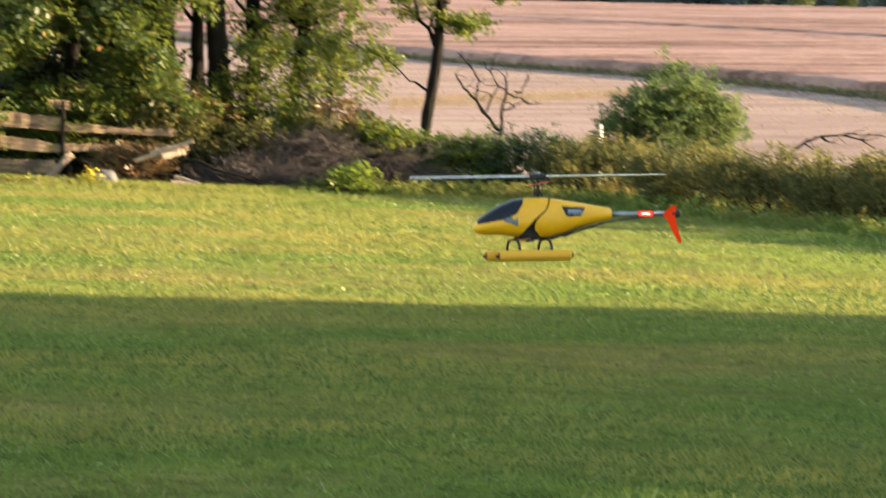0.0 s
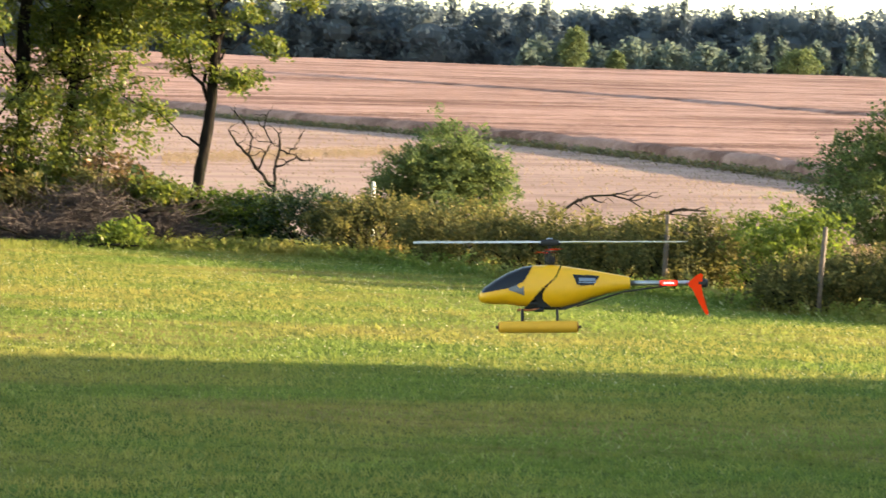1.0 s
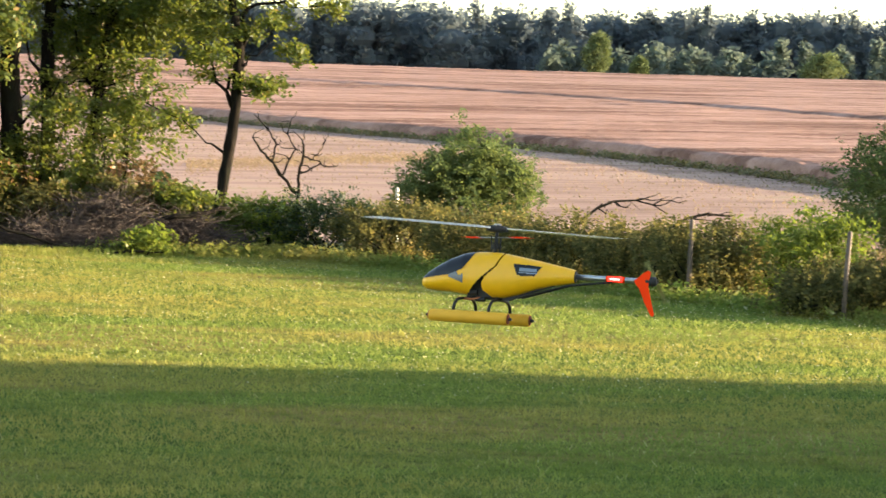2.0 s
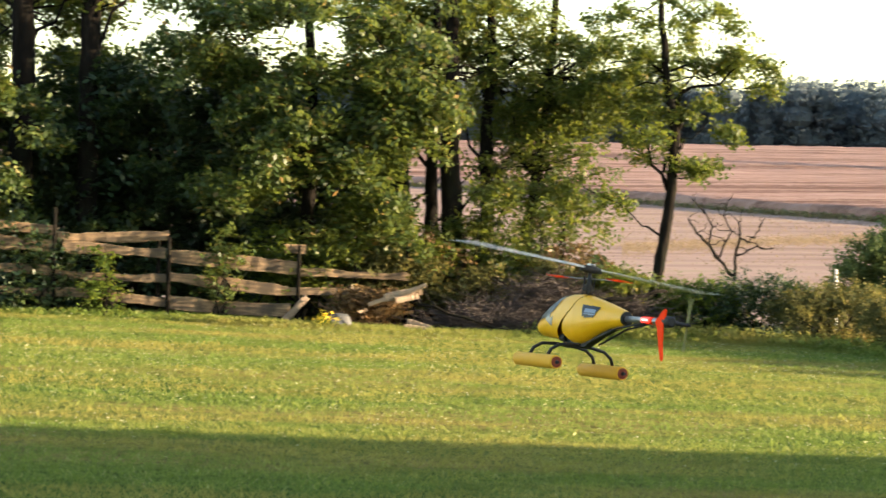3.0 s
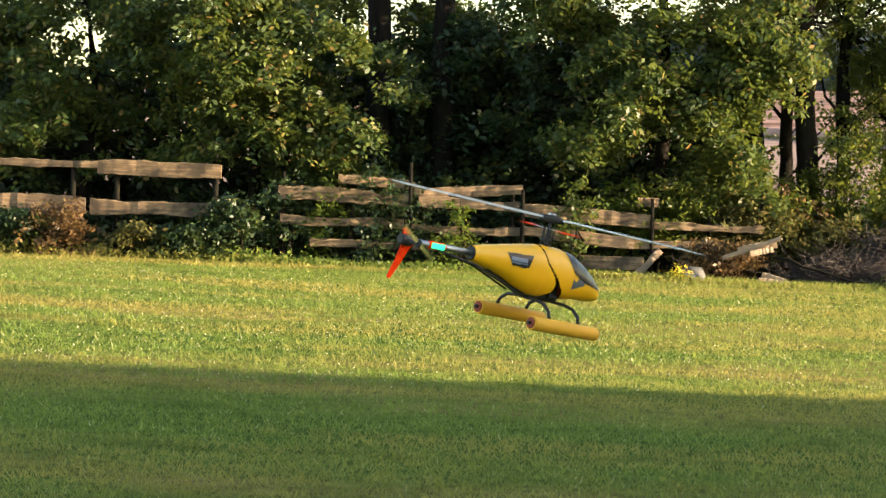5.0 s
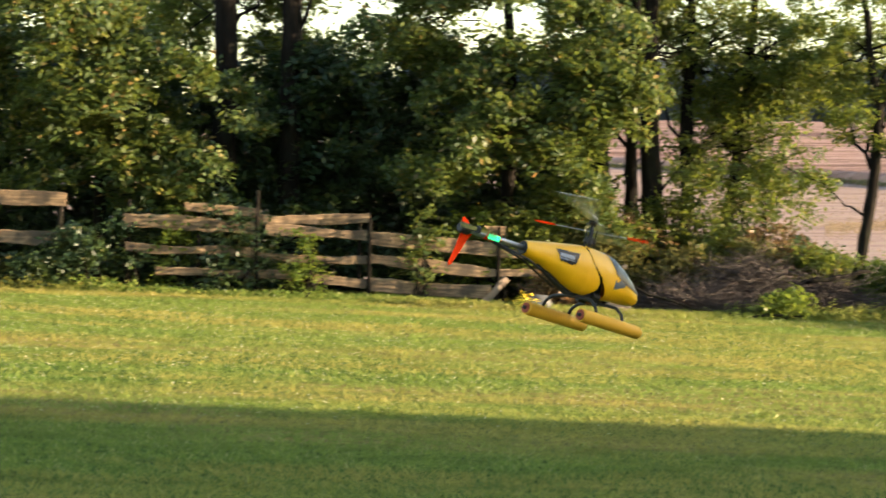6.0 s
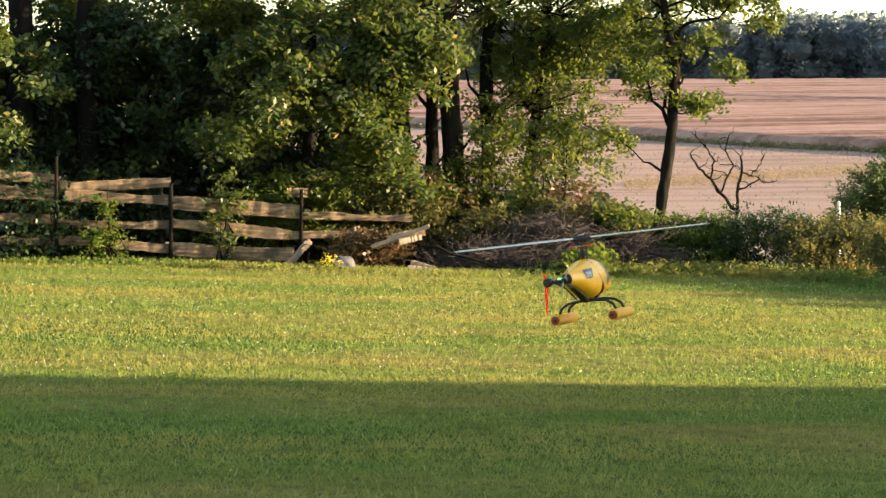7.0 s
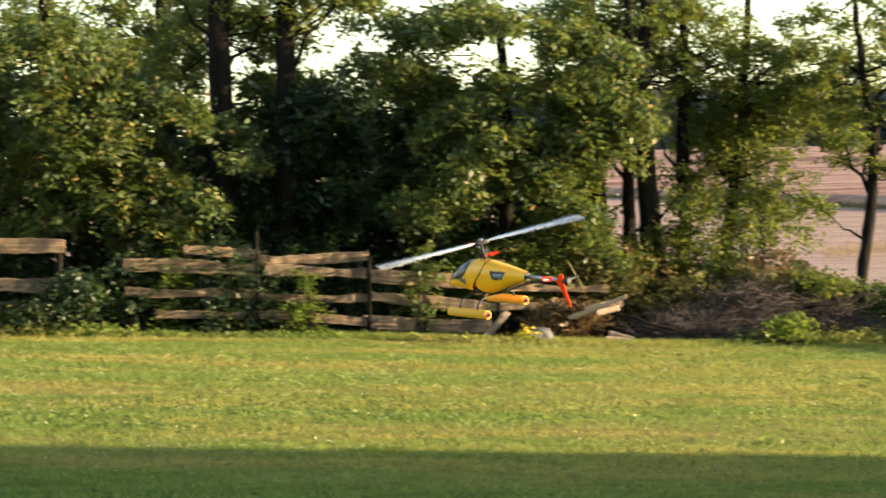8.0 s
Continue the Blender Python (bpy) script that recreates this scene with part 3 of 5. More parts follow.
def build_undergrowth():
    """Dense dark growth added between the trees to darken the gaps behind the fence, and leaves that hang over it."""
    rng = np.random.default_rng(51)
    n = 7500
    x = rng.uniform(-10.5, 2.2, n)
    y = rng.uniform(32.4, 34.8, n)
    top = 3.0 + 0.4 * np.sin(x * 1.7) + 0.3 * np.sin(x * 4.1) + 0.4 * np.exp(-((x + 4.2) / 0.9) ** 2)
    c = np.stack([x, y, height(x, y) + rng.random(n) * top], -1)
    m = 2600
    x = rng.uniform(-10.5, 6.2, m)
    y = rng.uniform(31.2, 32.6, m)
    c2 = np.stack([x, y, height(x, y) + rng.random(m) * (0.75 + 0.25 * np.sin(x * 2.9))], -1)
    q = np.concatenate([sprays(rng, c, 6, 0.4, 0.17), sprays(rng, c2, 6, 0.25, 0.1)])
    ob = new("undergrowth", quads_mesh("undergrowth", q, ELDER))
    tagged(ob, "dense dark filler leaves that deepen the gaps between the trees", "undergrowth", kind="stuff")
    m = 2200
    x = rng.uniform(1.2, 5.4, m)
    y = rng.uniform(30.9, 32.3, m)
    c = np.stack([x, y, height(x, y) + rng.random(m) * (0.95 + 0.3 * np.sin(x * 3.1))], -1)
    ob = new("dry_growth", quads_mesh("dry_growth", sprays(rng, c, 6, 0.22, 0.075), DRY_LEAVES))
    tagged(ob, "dry brown growth among the trunks", "undergrowth", kind="stuff")
    g = "brambles on the fence"
    for i, (bx, by, w, h, n, mat, label) in enumerate([
        (-3.75, 29.95, 0.11, 0.95, 900, SHRUB, "bright bramble shoot hanging over the fence"),
        (-2.0, 29.8, 0.16, 0.5, 420, SHRUB, "bramble climbing through the fence planks"),
        (-5.0, 29.5, 0.35, 0.8, 2600, ELDER, "dark bramble bush at the fence's end"),
        (-5.6, 29.35, 0.35, 0.4, 1700, ELDER, "leafy bramble before the old fence"),
        (-7.9, 29.2, 0.5, 0.5, 2600, ELDER, "bramble bush before the old fence"),
        (0.25, 30.6, 0.3, 1.15, 1800, SHRUB, "leafy shoots hanging over the fence"),
        (1.0, 30.6, 0.45, 1.1, 2600, LOCUST, "yellowing shoots above the fence's end"),
        (1.75, 30.6, 0.4, 1.0, 1900, WEEDS, "dry brown shrub over the fence's end"),
        (-6.3, 29.3, 0.35, 0.4, 1200, WEEDS, "dry brown bramble on the old fence"),
        (-1.9, 29.85, 0.1, 0.95, 300, SHRUB, "small bramble shoot by the fence post"),
        (-3.2, 29.75, 0.2, 0.22, 400, ELDER, "dark bramble shoot before the fence"),
        (2.3, 31.2, 0.5, 1.1, 2400, LOCUST, "leafy shrub between the trunks"),
        (3.6, 31.4, 0.6, 1.1, 2800, LOCUST, "sunlit leafy shrub among the trunks"),
        (4.9, 31.0, 0.6, 0.9, 3600, LOCUST, "sunlit shrub beside the brushwood"),
        (2.9, 31.7, 0.6, 1.5, 3400, LOCUST, "loose leafy shrub between the trunks"),
        (3.9, 32.0, 0.6, 1.4, 2600, MAPLE, "loose leafy shrub between the trunks"),
        (3.1, 30.9, 0.5, 0.8, 1800, WEEDS, "dry brown shrub between the trunks"),
        (2.2, 30.7, 0.45, 0.9, 1700, WEEDS, "dry brown shrub between the trunks"),
        (4.1, 31.0, 0.5, 0.9, 1900, WEEDS, "dry brown shrub behind the brushwood"),
        (5.35, 31.5, 0.4, 0.8, 1600, LOCUST, "sunlit shrub at the leaning tree's foot"),
        (-2.6, 29.95, 0.28, 1.0, 1300, ELDER, "dark leafy shoots hanging over the fence"),
        (-0.4, 30.05, 0.22, 1.1, 900, MAPLE, "leafy shoots hanging over the fence"),
        (-4.4, 29.9, 0.32, 1.05, 1500, ELDER, "dark leafy shoots hanging over the fence"),
        (1.4, 29.75, 0.3, 0.5, 1300, DRY_LEAVES, "dry reddish weeds grown over the fence's end"),
        (1.75, 29.7, 0.25, 0.45, 900, DRY_LEAVES, "dry reddish weeds grown over the fence's end"),
        (-7.3, 29.2, 0.4, 0.6, 1900, DRY_LEAVES, "dry reddish weeds before the old fence"),
        (-3.2, 29.95, 0.4, 1.25, 1100, ELDER, "dark leafy shoots hanging over the fence"),
        (3.3, 31.4, 0.5, 2.0, 1700, LOCUST, "tall sunlit shoots before the trunks"),
        (4.3, 31.6, 0.6, 2.1, 2300, LOCUST, "tall sunlit shoots before the trunks"),
        (1.9, 31.5, 0.35, 1.5, 1700, MAPLE, "leafy shoots beside the dark trunks"),
        (2.55, 31.3, 0.3, 1.2, 1500, LOCUST, "leafy shoots beside the dark trunks"),
        (4.35, 29.2, 0.2, 0.3, 900, SHRUB, "small yellow-green shrub at the lawn's edge"),
    ]):
        build_bush("bramble", label, bx, by, [(0, 0, h * 0.55, w, w * 0.7, h * 0.45), (w * 0.3, -0.05, h * 0.85, w * 0.6, w * 0.5, h * 0.25)], mat, n, 0.065, 150 + i, g, 6, 6, 0.1)


build_undergrowth()


# ---- plank fence ----
def plank_mesh(length, tall, thick, seed):
    """A rough-sawn slab with wavy edges, along x."""
    rng = np.random.default_rng(seed)
    n = 16
    bm = bmesh.new()
    rings = []
    wave = np.cumsum(rng.normal(0, 0.008, n + 1))
    wave -= np.linspace(wave[0], wave[-1], n + 1)
    wave *= min(1.0, length / 1.5)
    low = np.cumsum(rng.normal(0, 0.007, n + 1))
    low -= np.linspace(low[0], low[-1], n + 1)
    low *= min(1.0, length / 1.5)
    for i in range(n + 1):
        x = (i / n - 0.5) * length
        t, b = tall / 2 + wave[i], -tall / 2 + low[i]
        y = rng.normal(0, 0.004)
        rings.append([bm.verts.new(v) for v in ((x, y - thick / 2, b + 0.008), (x, y - thick / 2, t - 0.008), (x, y - thick / 4, t), (x, y + thick / 2, t), (x, y + thick / 2, b), (x, y - thick / 4, b))])
    for p, q in zip(rings, rings[1:]):
        for k in range(6):
            bm.faces.new((p[k], p[(k + 1) % 6], q[(k + 1) % 6], q[k]))
    bm.faces.new(rings[0][::-1])
    bm.faces.new(rings[-1])
    bmesh.ops.recalc_face_normals(bm, faces=bm.faces)
    return bm


def add_plank(fence, x0, z0, x1, z1, tall, y0, y1, seed, mat=None, thick=0.035, name="plank"):
    """A plank from (x0, y0, z0) to (x1, y1, z1), about the fence's foot."""
    a, b = Vector((x0, y0, z0)), Vector((x1, y1, z1))
    ob = part(name, plank_mesh((b - a).length, tall, thick, seed), mat or PLANK, fence)
    d = b - a
    ob.matrix_basis = Matrix.Translation((a + b) / 2) @ Matrix.Rotation(math.atan2(d.y, d.x), 4, "Z") @ Matrix.Rotation(-math.atan2(d.z, math.hypot(d.x, d.y)), 4, "Y")
    return ob


def add_post(fence, x, y, tall, w, seed, lean=0.0, mat=None):
    rng = np.random.default_rng(seed)
    t = Tubes()
    t.add([(0, 0, -0.25), (0.01, 0, tall * 0.5), (lean, 0, tall)], [w, w * 0.95, w * 0.85], 6)
    ob = part("post", t.mesh("post", mat or BARK), mat or BARK, fence)
    ob.location = (x, y, 0)
    return ob


def build_fence():
    fx, fy = -1.12, 30.1
    z = float(height(fx, fy))
    fence = thing("plank_fence", fx, fy, z, "weathered fence of rough wooden planks, partly collapsed", "fence")

    def line(x):
        return 0.10 * (x - fx), -0.035 * (x - fx)

    for i, (x, tall, back) in enumerate(((-4.32, 1.2, 0.03), (-2.61, 1.4, -0.1), (-1.11, 1.1, -0.1), (-1.25, 1.05, 0.03), (0.63, 1.05, -0.1), (2.11, 1.1, 0.03), (-3.4, 1.15, 0.03), (1.4, 0.85, 0.03))):
        y, dz = line(x)
        p = add_post(fence, x - fx, y + back, tall, 0.028, 100 + i, 0.02)
        p.location.z = dz
    # (x0, z0, x1, z1, height of the plank), heights above the sloping foot line
    for i, (x0, z0, x1, z1, tall) in enumerate([
        (-3.57, 1.14, -2.62, 1.09, 0.13), (-2.56, 1.01, -1.10, 1.10, 0.14), (0.45, 1.00, 0.74, 1.00, 0.13),
        (-4.37, 0.92, -2.62, 0.89, 0.19), (-2.49, 0.87, -1.14, 0.86, 0.15), (-1.11, 0.82, 0.65, 0.74, 0.17), (0.66, 0.69, 2.16, 0.70, 0.11),
        (-4.34, 0.57, -2.66, 0.56, 0.14), (-2.92, 0.57, -2.10, 0.50, 0.11), (-2.2, 0.50, -1.13, 0.53, 0.12), (-1.12, 0.55, 0.50, 0.43, 0.13), (0.50, 0.42, 1.6, 0.46, 0.12),
        (-3.94, 0.27, -2.69, 0.26, 0.12), (-2.65, 0.28, -2.15, 0.28, 0.12), (-2.16, 0.27, -1.14, 0.21, 0.14), (-1.11, 0.21, 0.54, 0.18, 0.18),
    ]):
        y0, g0 = line(x0)
        y1, g1 = line(x1)
        add_plank(fence, x0 - fx, z0 + g0, x1 - fx, z1 + g1, tall, y0 - 0.045 - 0.003 * i, y1 - 0.045 - 0.003 * i, 200 + i)
    y, g = line(0.55)
    add_plank(fence, 0.39 - fx, g - 0.03, 0.76 - fx, g + 0.36, 0.09, y - 0.25, y - 0.14, 230, SPLIT, name="brace")
    # further stretch
    fx, fy = -6.2, 29.6
    z = float(height(fx, fy))
    other = thing("plank_fence", fx, fy, z, "old plank fence overgrown by elder leaves", "fence")
    for i, x in enumerate((-7.16, -6.56, -5.22)):
        p = add_post(other, x - fx, 0.03, 1.22, 0.045, 110 + i, 0.03)
        p.location.z = -0.03 * (x - fx)
    for i, (x0, z0, x1, z1, tall) in enumerate([(-8.6, 1.2, -6.78, 1.21, 0.10), (-6.79, 1.18, -5.11, 1.18, 0.18), (-6.89, 0.65, -5.13, 0.65, 0.23), (-8.6, 0.66, -6.95, 0.66, 0.2)]):
        add_plank(other, x0 - fx, z0 - 0.03 * (x0 - fx), x1 - fx, z1 - 0.03 * (x1 - fx), tall, -0.05, -0.05, 240 + i)


build_fence()


# ---- brushwood, stakes and dead wood ----
def twig_heap(rng, n, w, d, h, length, r):
    t = Tubes()
    for _ in range(n):
        x, y = rng.normal(0, w * 0.42), rng.normal(0, d * 0.42)
        top = h * max(0.05, 1 - (x / w) ** 2 - (y / d) ** 2)
        z = rng.uniform(0.01, max(0.03, top))
        a, tilt = rng.uniform(0, 2 * np.pi), rng.normal(0.1, 0.35)
        L = length * rng.uniform(0.4, 1.3)
        way = np.array([math.cos(a) * math.cos(tilt), math.sin(a) * math.cos(tilt), math.sin(tilt)])
        p = np.array([x, y, z])
        q = p + way * L
        q[2] = max(q[2], 0.01)
        rr = r * rng.uniform(0.5, 1.6)
        t.add(crooked(rng, p, q, 3, L * 0.06), [rr, rr * 0.8, rr * 0.6, rr * 0.3], 4)
    return t


def build_brush():
    rng = np.random.default_rng(5)
    for x, y, n, w, d, h, L, mat, label in [
        (4.05, 30.3, 1700, 0.75, 0.6, 0.75, 0.5, TWIG, "tall heap of dark brown brushwood"),
        (3.2, 29.9, 1200, 1.0, 0.5, 0.3, 0.55, TWIG, "low heap of dry brown twigs"),
        (5.1, 30.4, 1200, 0.8, 0.5, 0.5, 0.5, TWIG, "heap of dark brown brushwood"),
        (1.4, 29.75, 240, 0.6, 0.35, 0.45, 0.26, STRAW, "dry reddish brown weeds over the fence's end"),
        (-7.2, 29.25, 300, 0.45, 0.3, 0.55, 0.22, STRAW, "dry reddish brown weeds before the old fence"),
    ]:
        ob = new("brush_heap", twig_heap(rng, n, w, d, h, L, 0.0055 if L > 0.3 else 0.004).mesh("brush_heap", mat))
        ob.location = (x, y, float(height(x, y)))
        tagged(ob, label, "brushwood", "brush heaps", "stuff")
    # split pieces and branches lying about
    for i, (x0, y0, z0, x1, y1, z1, tall, label) in enumerate([
        (1.75, 29.3, 0.42, 2.25, 29.3, 0.52, 0.10, "pale split board leaning on the heap"),
        (1.55, 29.35, 0.32, 2.3, 29.2, 0.60, 0.05, "pale splintered board on the heap"),
        (1.9, 29.2, 0.40, 2.2, 29.3, 0.46, 0.08, "broken end of a plank"),
        (2.05, 29.1, 0.14, 2.35, 29.0, 0.06, 0.06, "pale broken board on the ground"),
        (2.0, 29.0, 0.08, 2.4, 29.0, 0.03, 0.05, "pale broken board on the ground"),
    ]):
        ob = new("broken_board", None)
        ob.location = (x0, y0, float(height(x0, y0)))
        tagged(ob, label, "board", "broken boards")
        add_plank(ob, 0, z0, x1 - x0, z1, tall, 0, y1 - y0, 260 + i, SPLIT, 0.03, "splinter")
    for i, (a, b, r, label) in enumerate([
        ((4.75, 30.2, 0.45), (5.7, 30.3, 0.62), 0.035, "grey fallen log on the brushwood"),
        ((3.6, 29.1, 0.05), (4.6, 29.0, 0.04), 0.02, "fallen grey branch in the grass"),
        ((2.2, 29.3, 0.35), (3.4, 29.1, 0.06), 0.02, "fallen grey branch on the twigs"),
    ]):
        z = float(height(a[0], a[1]))
        t = Tubes()
        t.add(crooked(rng, (0, 0, a[2]), (b[0] - a[0], b[1] - a[1], b[2]), 6, 0.02), [r, r, r * 0.95, r * 0.9, r * 0.85, r * 0.75, r * 0.5], 8)
        ob = new("fallen_branch", t.mesh("fallen_branch", BARK))
        ob.location = (a[0], a[1], z)
        tagged(ob, label, "branch", "fallen branches")


build_brush()


def build_stakes():
    for x, y, h, r, lean, mat, label in [
        (8.8, 33.0, 1.0, 0.026, -0.01, CHALK, "pale wooden stake in the hedge"),
        (10.16, 24.6, 0.96, 0.03, 0.02, RUST, "dark wooden stake with a pale top"),
        (10.9, 22.0, 0.98, 0.028, 0.05, RUST, "thin rusty stake leaning in the weeds"),
    ]:
        z = float(height(x, y))
        t = Tubes()
        t.add([(0, 0, -0.2), (lean * 0.4, 0, h * 0.5), (lean, 0, h - 0.03), (lean, 0, h)], [r, r, r * 0.95, r * 0.6], 8)
        ob = new("stake", t.mesh("stake", mat))
        ob.location = (x, y, z)
        tagged(ob, label, "stake", "stakes")


build_stakes()


def build_dead_wood():
    rng = np.random.default_rng(17)
    t = Tubes()
    for r, line in [
        (0.05, [(0, -0.1), (0.0, 0.45), (0.04, 0.8)]),
        (0.036, [(0.04, 0.76), (-0.2, 1.0), (-0.33, 1.2), (-0.5, 1.35), (-0.62, 1.55)]),
        (0.022, [(-0.33, 1.2), (-0.28, 1.45), (-0.4, 1.65), (-0.55, 1.8)]),
        (0.022, [(-0.2, 1.0), (-0.1, 1.25), (-0.02, 1.4), (-0.14, 1.6), (-0.1, 1.75)]),
        (0.036, [(0.04, 0.76), (0.06, 1.05), (0.1, 1.35), (0.08, 1.52)]),
        (0.02, [(0.06, 1.05), (0.18, 1.12), (0.33, 1.2), (0.4, 1.15), (0.52, 1.16)]),
        (0.018, [(0.1, 1.3), (0.2, 1.25), (0.3, 1.32), (0.36, 1.45)]),
    ]:
        pts = [(a * 1.1, rng.normal(0, 0.04), b * 1.08) for a, b in line]
        for k, (p, q) in enumerate(zip(pts, pts[1:])):
            ra, rb = 0.75 * r * (1 - 0.62 * k / len(line)), 0.75 * r * (1 - 0.62 * (k + 1) / len(line))
            t.add(crooked(rng, p, q, 4, 0.009), list(np.linspace(ra, rb, 5)), 7)
            if r < 0.04:
                for _ in range(2):
                    e = np.array(q) + [rng.normal(0, 0.14), rng.normal(0, 0.06), rng.uniform(-0.04, 0.2)]
                    t.add(crooked(rng, q, e, 4, 0.02), [0.009, 0.008, 0.006, 0.004, 0.002], 5)
    ob = new("dead_tree", t.mesh("dead_tree", BARK))
    x, y = 7.2, 33.0
    ob.location = (x, y, float(height(x, y)))
    tagged(ob, "small bare dead tree with forked branches", "tree")
    for k, (x, y, line) in enumerate([
        (10.6, 30.0, [(-0.2, 0, -0.3), (-0.1, 0, 0.4), (0.12, 0, 0.72), (0.35, 0, 0.9), (0.62, 0.05, 1.0), (0.95, 0.05, 1.02), (1.2, 0, 0.96), (1.42, 0, 0.84)]),
        (10.9, 28.0, [(0.0, 0, -0.3), (0.15, 0, 0.5), (0.35, 0, 0.72), (0.62, 0, 0.86), (0.9, 0.05, 0.92), (1.25, 0, 0.9)]),
    ]):
        r2 = np.random.default_rng(70 + k)
        t = Tubes()
        t.add(line, [0.03 * (1 - 0.11 * i) for i in range(len(line))], 6)
        for p in line[2:-1]:
            for _ in range(2):
                q = np.array(p) + [r2.uniform(0.15, 0.5), r2.normal(0, 0.1), r2.uniform(-0.12, 0.12)]
                t.add(crooked(r2, p, q, 4, 0.03), [0.012, 0.01, 0.008, 0.006, 0.003], 5)
        ob = new("dead_branch", t.mesh("dead_branch", BARK))
        ob.location = (x, y, float(height(x, y)))
        tagged(ob, "bare arching dead branch above the hedge", "branch", "dead branches")


build_dead_wood()


def build_border():
    """Yellow flowers, a stone and rough herbs at the foot of the fence."""
    rng = np.random.default_rng(8)
    x, y = 0.95, 28.95
    ob = thing("yellow_flowers", x, y, float(height(x, y)), "clump of yellow flowers by the fence brace", "flowers")
    c = rng.normal(0, 1, (60, 3)) * [0.07, 0.05, 0.05] + [0, 0, 0.13]
    c[:, 2] = np.maximum(c[:, 2], 0.02)
    part("blossom", quads_mesh("blossom", sprays(rng, c, 3, 0.04, 0.03), YELLOW_BLOOM), YELLOW_BLOOM, ob)
    part("foliage", quads_mesh("foliage", sprays(rng, c * [1, 1, 0.6], 5, 0.06, 0.03), SHRUB), SHRUB, ob)
    bm = bmesh.new()
    bmesh.ops.create_icosphere(bm, subdivisions=3, radius=1)
    for v in bm.verts:
        v.co *= 1 + 0.22 * noise.noise(v.co * 1.6)
        v.co = Vector((v.co.x * 0.2, v.co.y * 0.15, v.co.z * 0.14 + 0.06))
    me = bpy.data.meshes.new("field_stone")
    bm.to_mesh(me)
    bm.free()
    me.materials.append(STONE)
    ob = new("field_stone", me)
    ob.location = (1.15, 29.2, float(height(1.15, 29.2)))
    tagged(ob, "grey field stone at the lawn's edge", "stone")
    # herbs along the lawn's edge
    line = np.array([(-8.5, 29.2), (-5.2, 29.4), (-1.1, 29.75), (0.4, 29.0), (2.75, 28.6), (4.8, 29.8), (6.5, 30.2), (7.8, 28.8), (9.6, 25.0), (11.0, 22.2), (13.0, 20.0)])
    n = 5200
    s = np.where(rng.random(n) < 0.36, rng.uniform(0, 3.2, n), rng.uniform(4.6, len(line) - 1, n))
    k = s.astype(int)
    p = line[k] + (line[np.minimum(k + 1, len(line) - 1)] - line[k]) * (s - k)[:, None] + rng.normal(0, 0.22, (n, 2))
    cc = np.stack([p[:, 0], p[:, 1], height(p[:, 0], p[:, 1]) + np.abs(rng.normal(0.05, 0.06, n)) * np.where((s > 1.2) & (s < 4.6), 0.3, 1.0) + 0.01], -1)
    ob = new("edge_herbs", quads_mesh("edge_herbs", sprays(rng, cc, 5, 0.12, 0.05, -0.4), GRASS))
    tagged(ob, "low green herbs and nettles along the lawn's edge", "herbs", kind="stuff")
    n = 22000
    s = rng.uniform(0, len(line) - 1, n)
    k = s.astype(int)
    p = line[k] + (line[np.minimum(k + 1, len(line) - 1)] - line[k]) * (s - k)[:, None] + np.stack([rng.normal(0, 0.2, n), rng.normal(0.15, 0.28, n)], -1)
    ob = new("rank_grass", quads_mesh("rank_grass", grass_blades(rng, p[:, 0], p[:, 1], 0.08, 0.5), GRASS))
    tagged(ob, "longer unmown grass at the foot of the fence", "grass", kind="stuff")


build_border()


# ---- fields and woods ----
def wheat_material():
    m, tree, b = material("ripe_wheat", 0.95)
    b.inputs["Specular IOR Level"].default_value = 0.05
    fine = noise_at(tree, 0.6, 10, (0.35, 0.8, 1), 0.8)
    broad = noise_at(tree, 0.07, 6, (0.3, 1, 1), 0.6)
    streak = noise_at(tree, 0.2, 7, (0.14, 0.8, 1), 0.7)
    c = ramp(tree, fine, [(0.28, (0.19, 0.108, 0.088)), (0.5, (0.35, 0.22, 0.18)), (0.72, (0.5, 0.335, 0.28))])
    c = mix(tree, 0.75, c, ramp(tree, broad, [(0.35, (0.6, 0.52, 0.47)), (0.5, (0.95, 0.92, 0.9)), (0.68, (1, 1, 1))]), "MULTIPLY")
    c = mix(tree, 0.9, c, ramp(tree, streak, [(0.42, (0.45, 0.39, 0.36)), (0.485, (0.9, 0.86, 0.84)), (0.57, (1, 1, 1))]), "MULTIPLY")
    tree.links.new(c, b.inputs["Base Color"])
    bump(tree, b, fine, 0.8, 0.2)
    return m


WHEAT_EDGE = [(-40, 420), (-20, 300), (5, 195), (12.6, 160), (19.8, 128), (26, 100), (32, 84), (45, 70)]


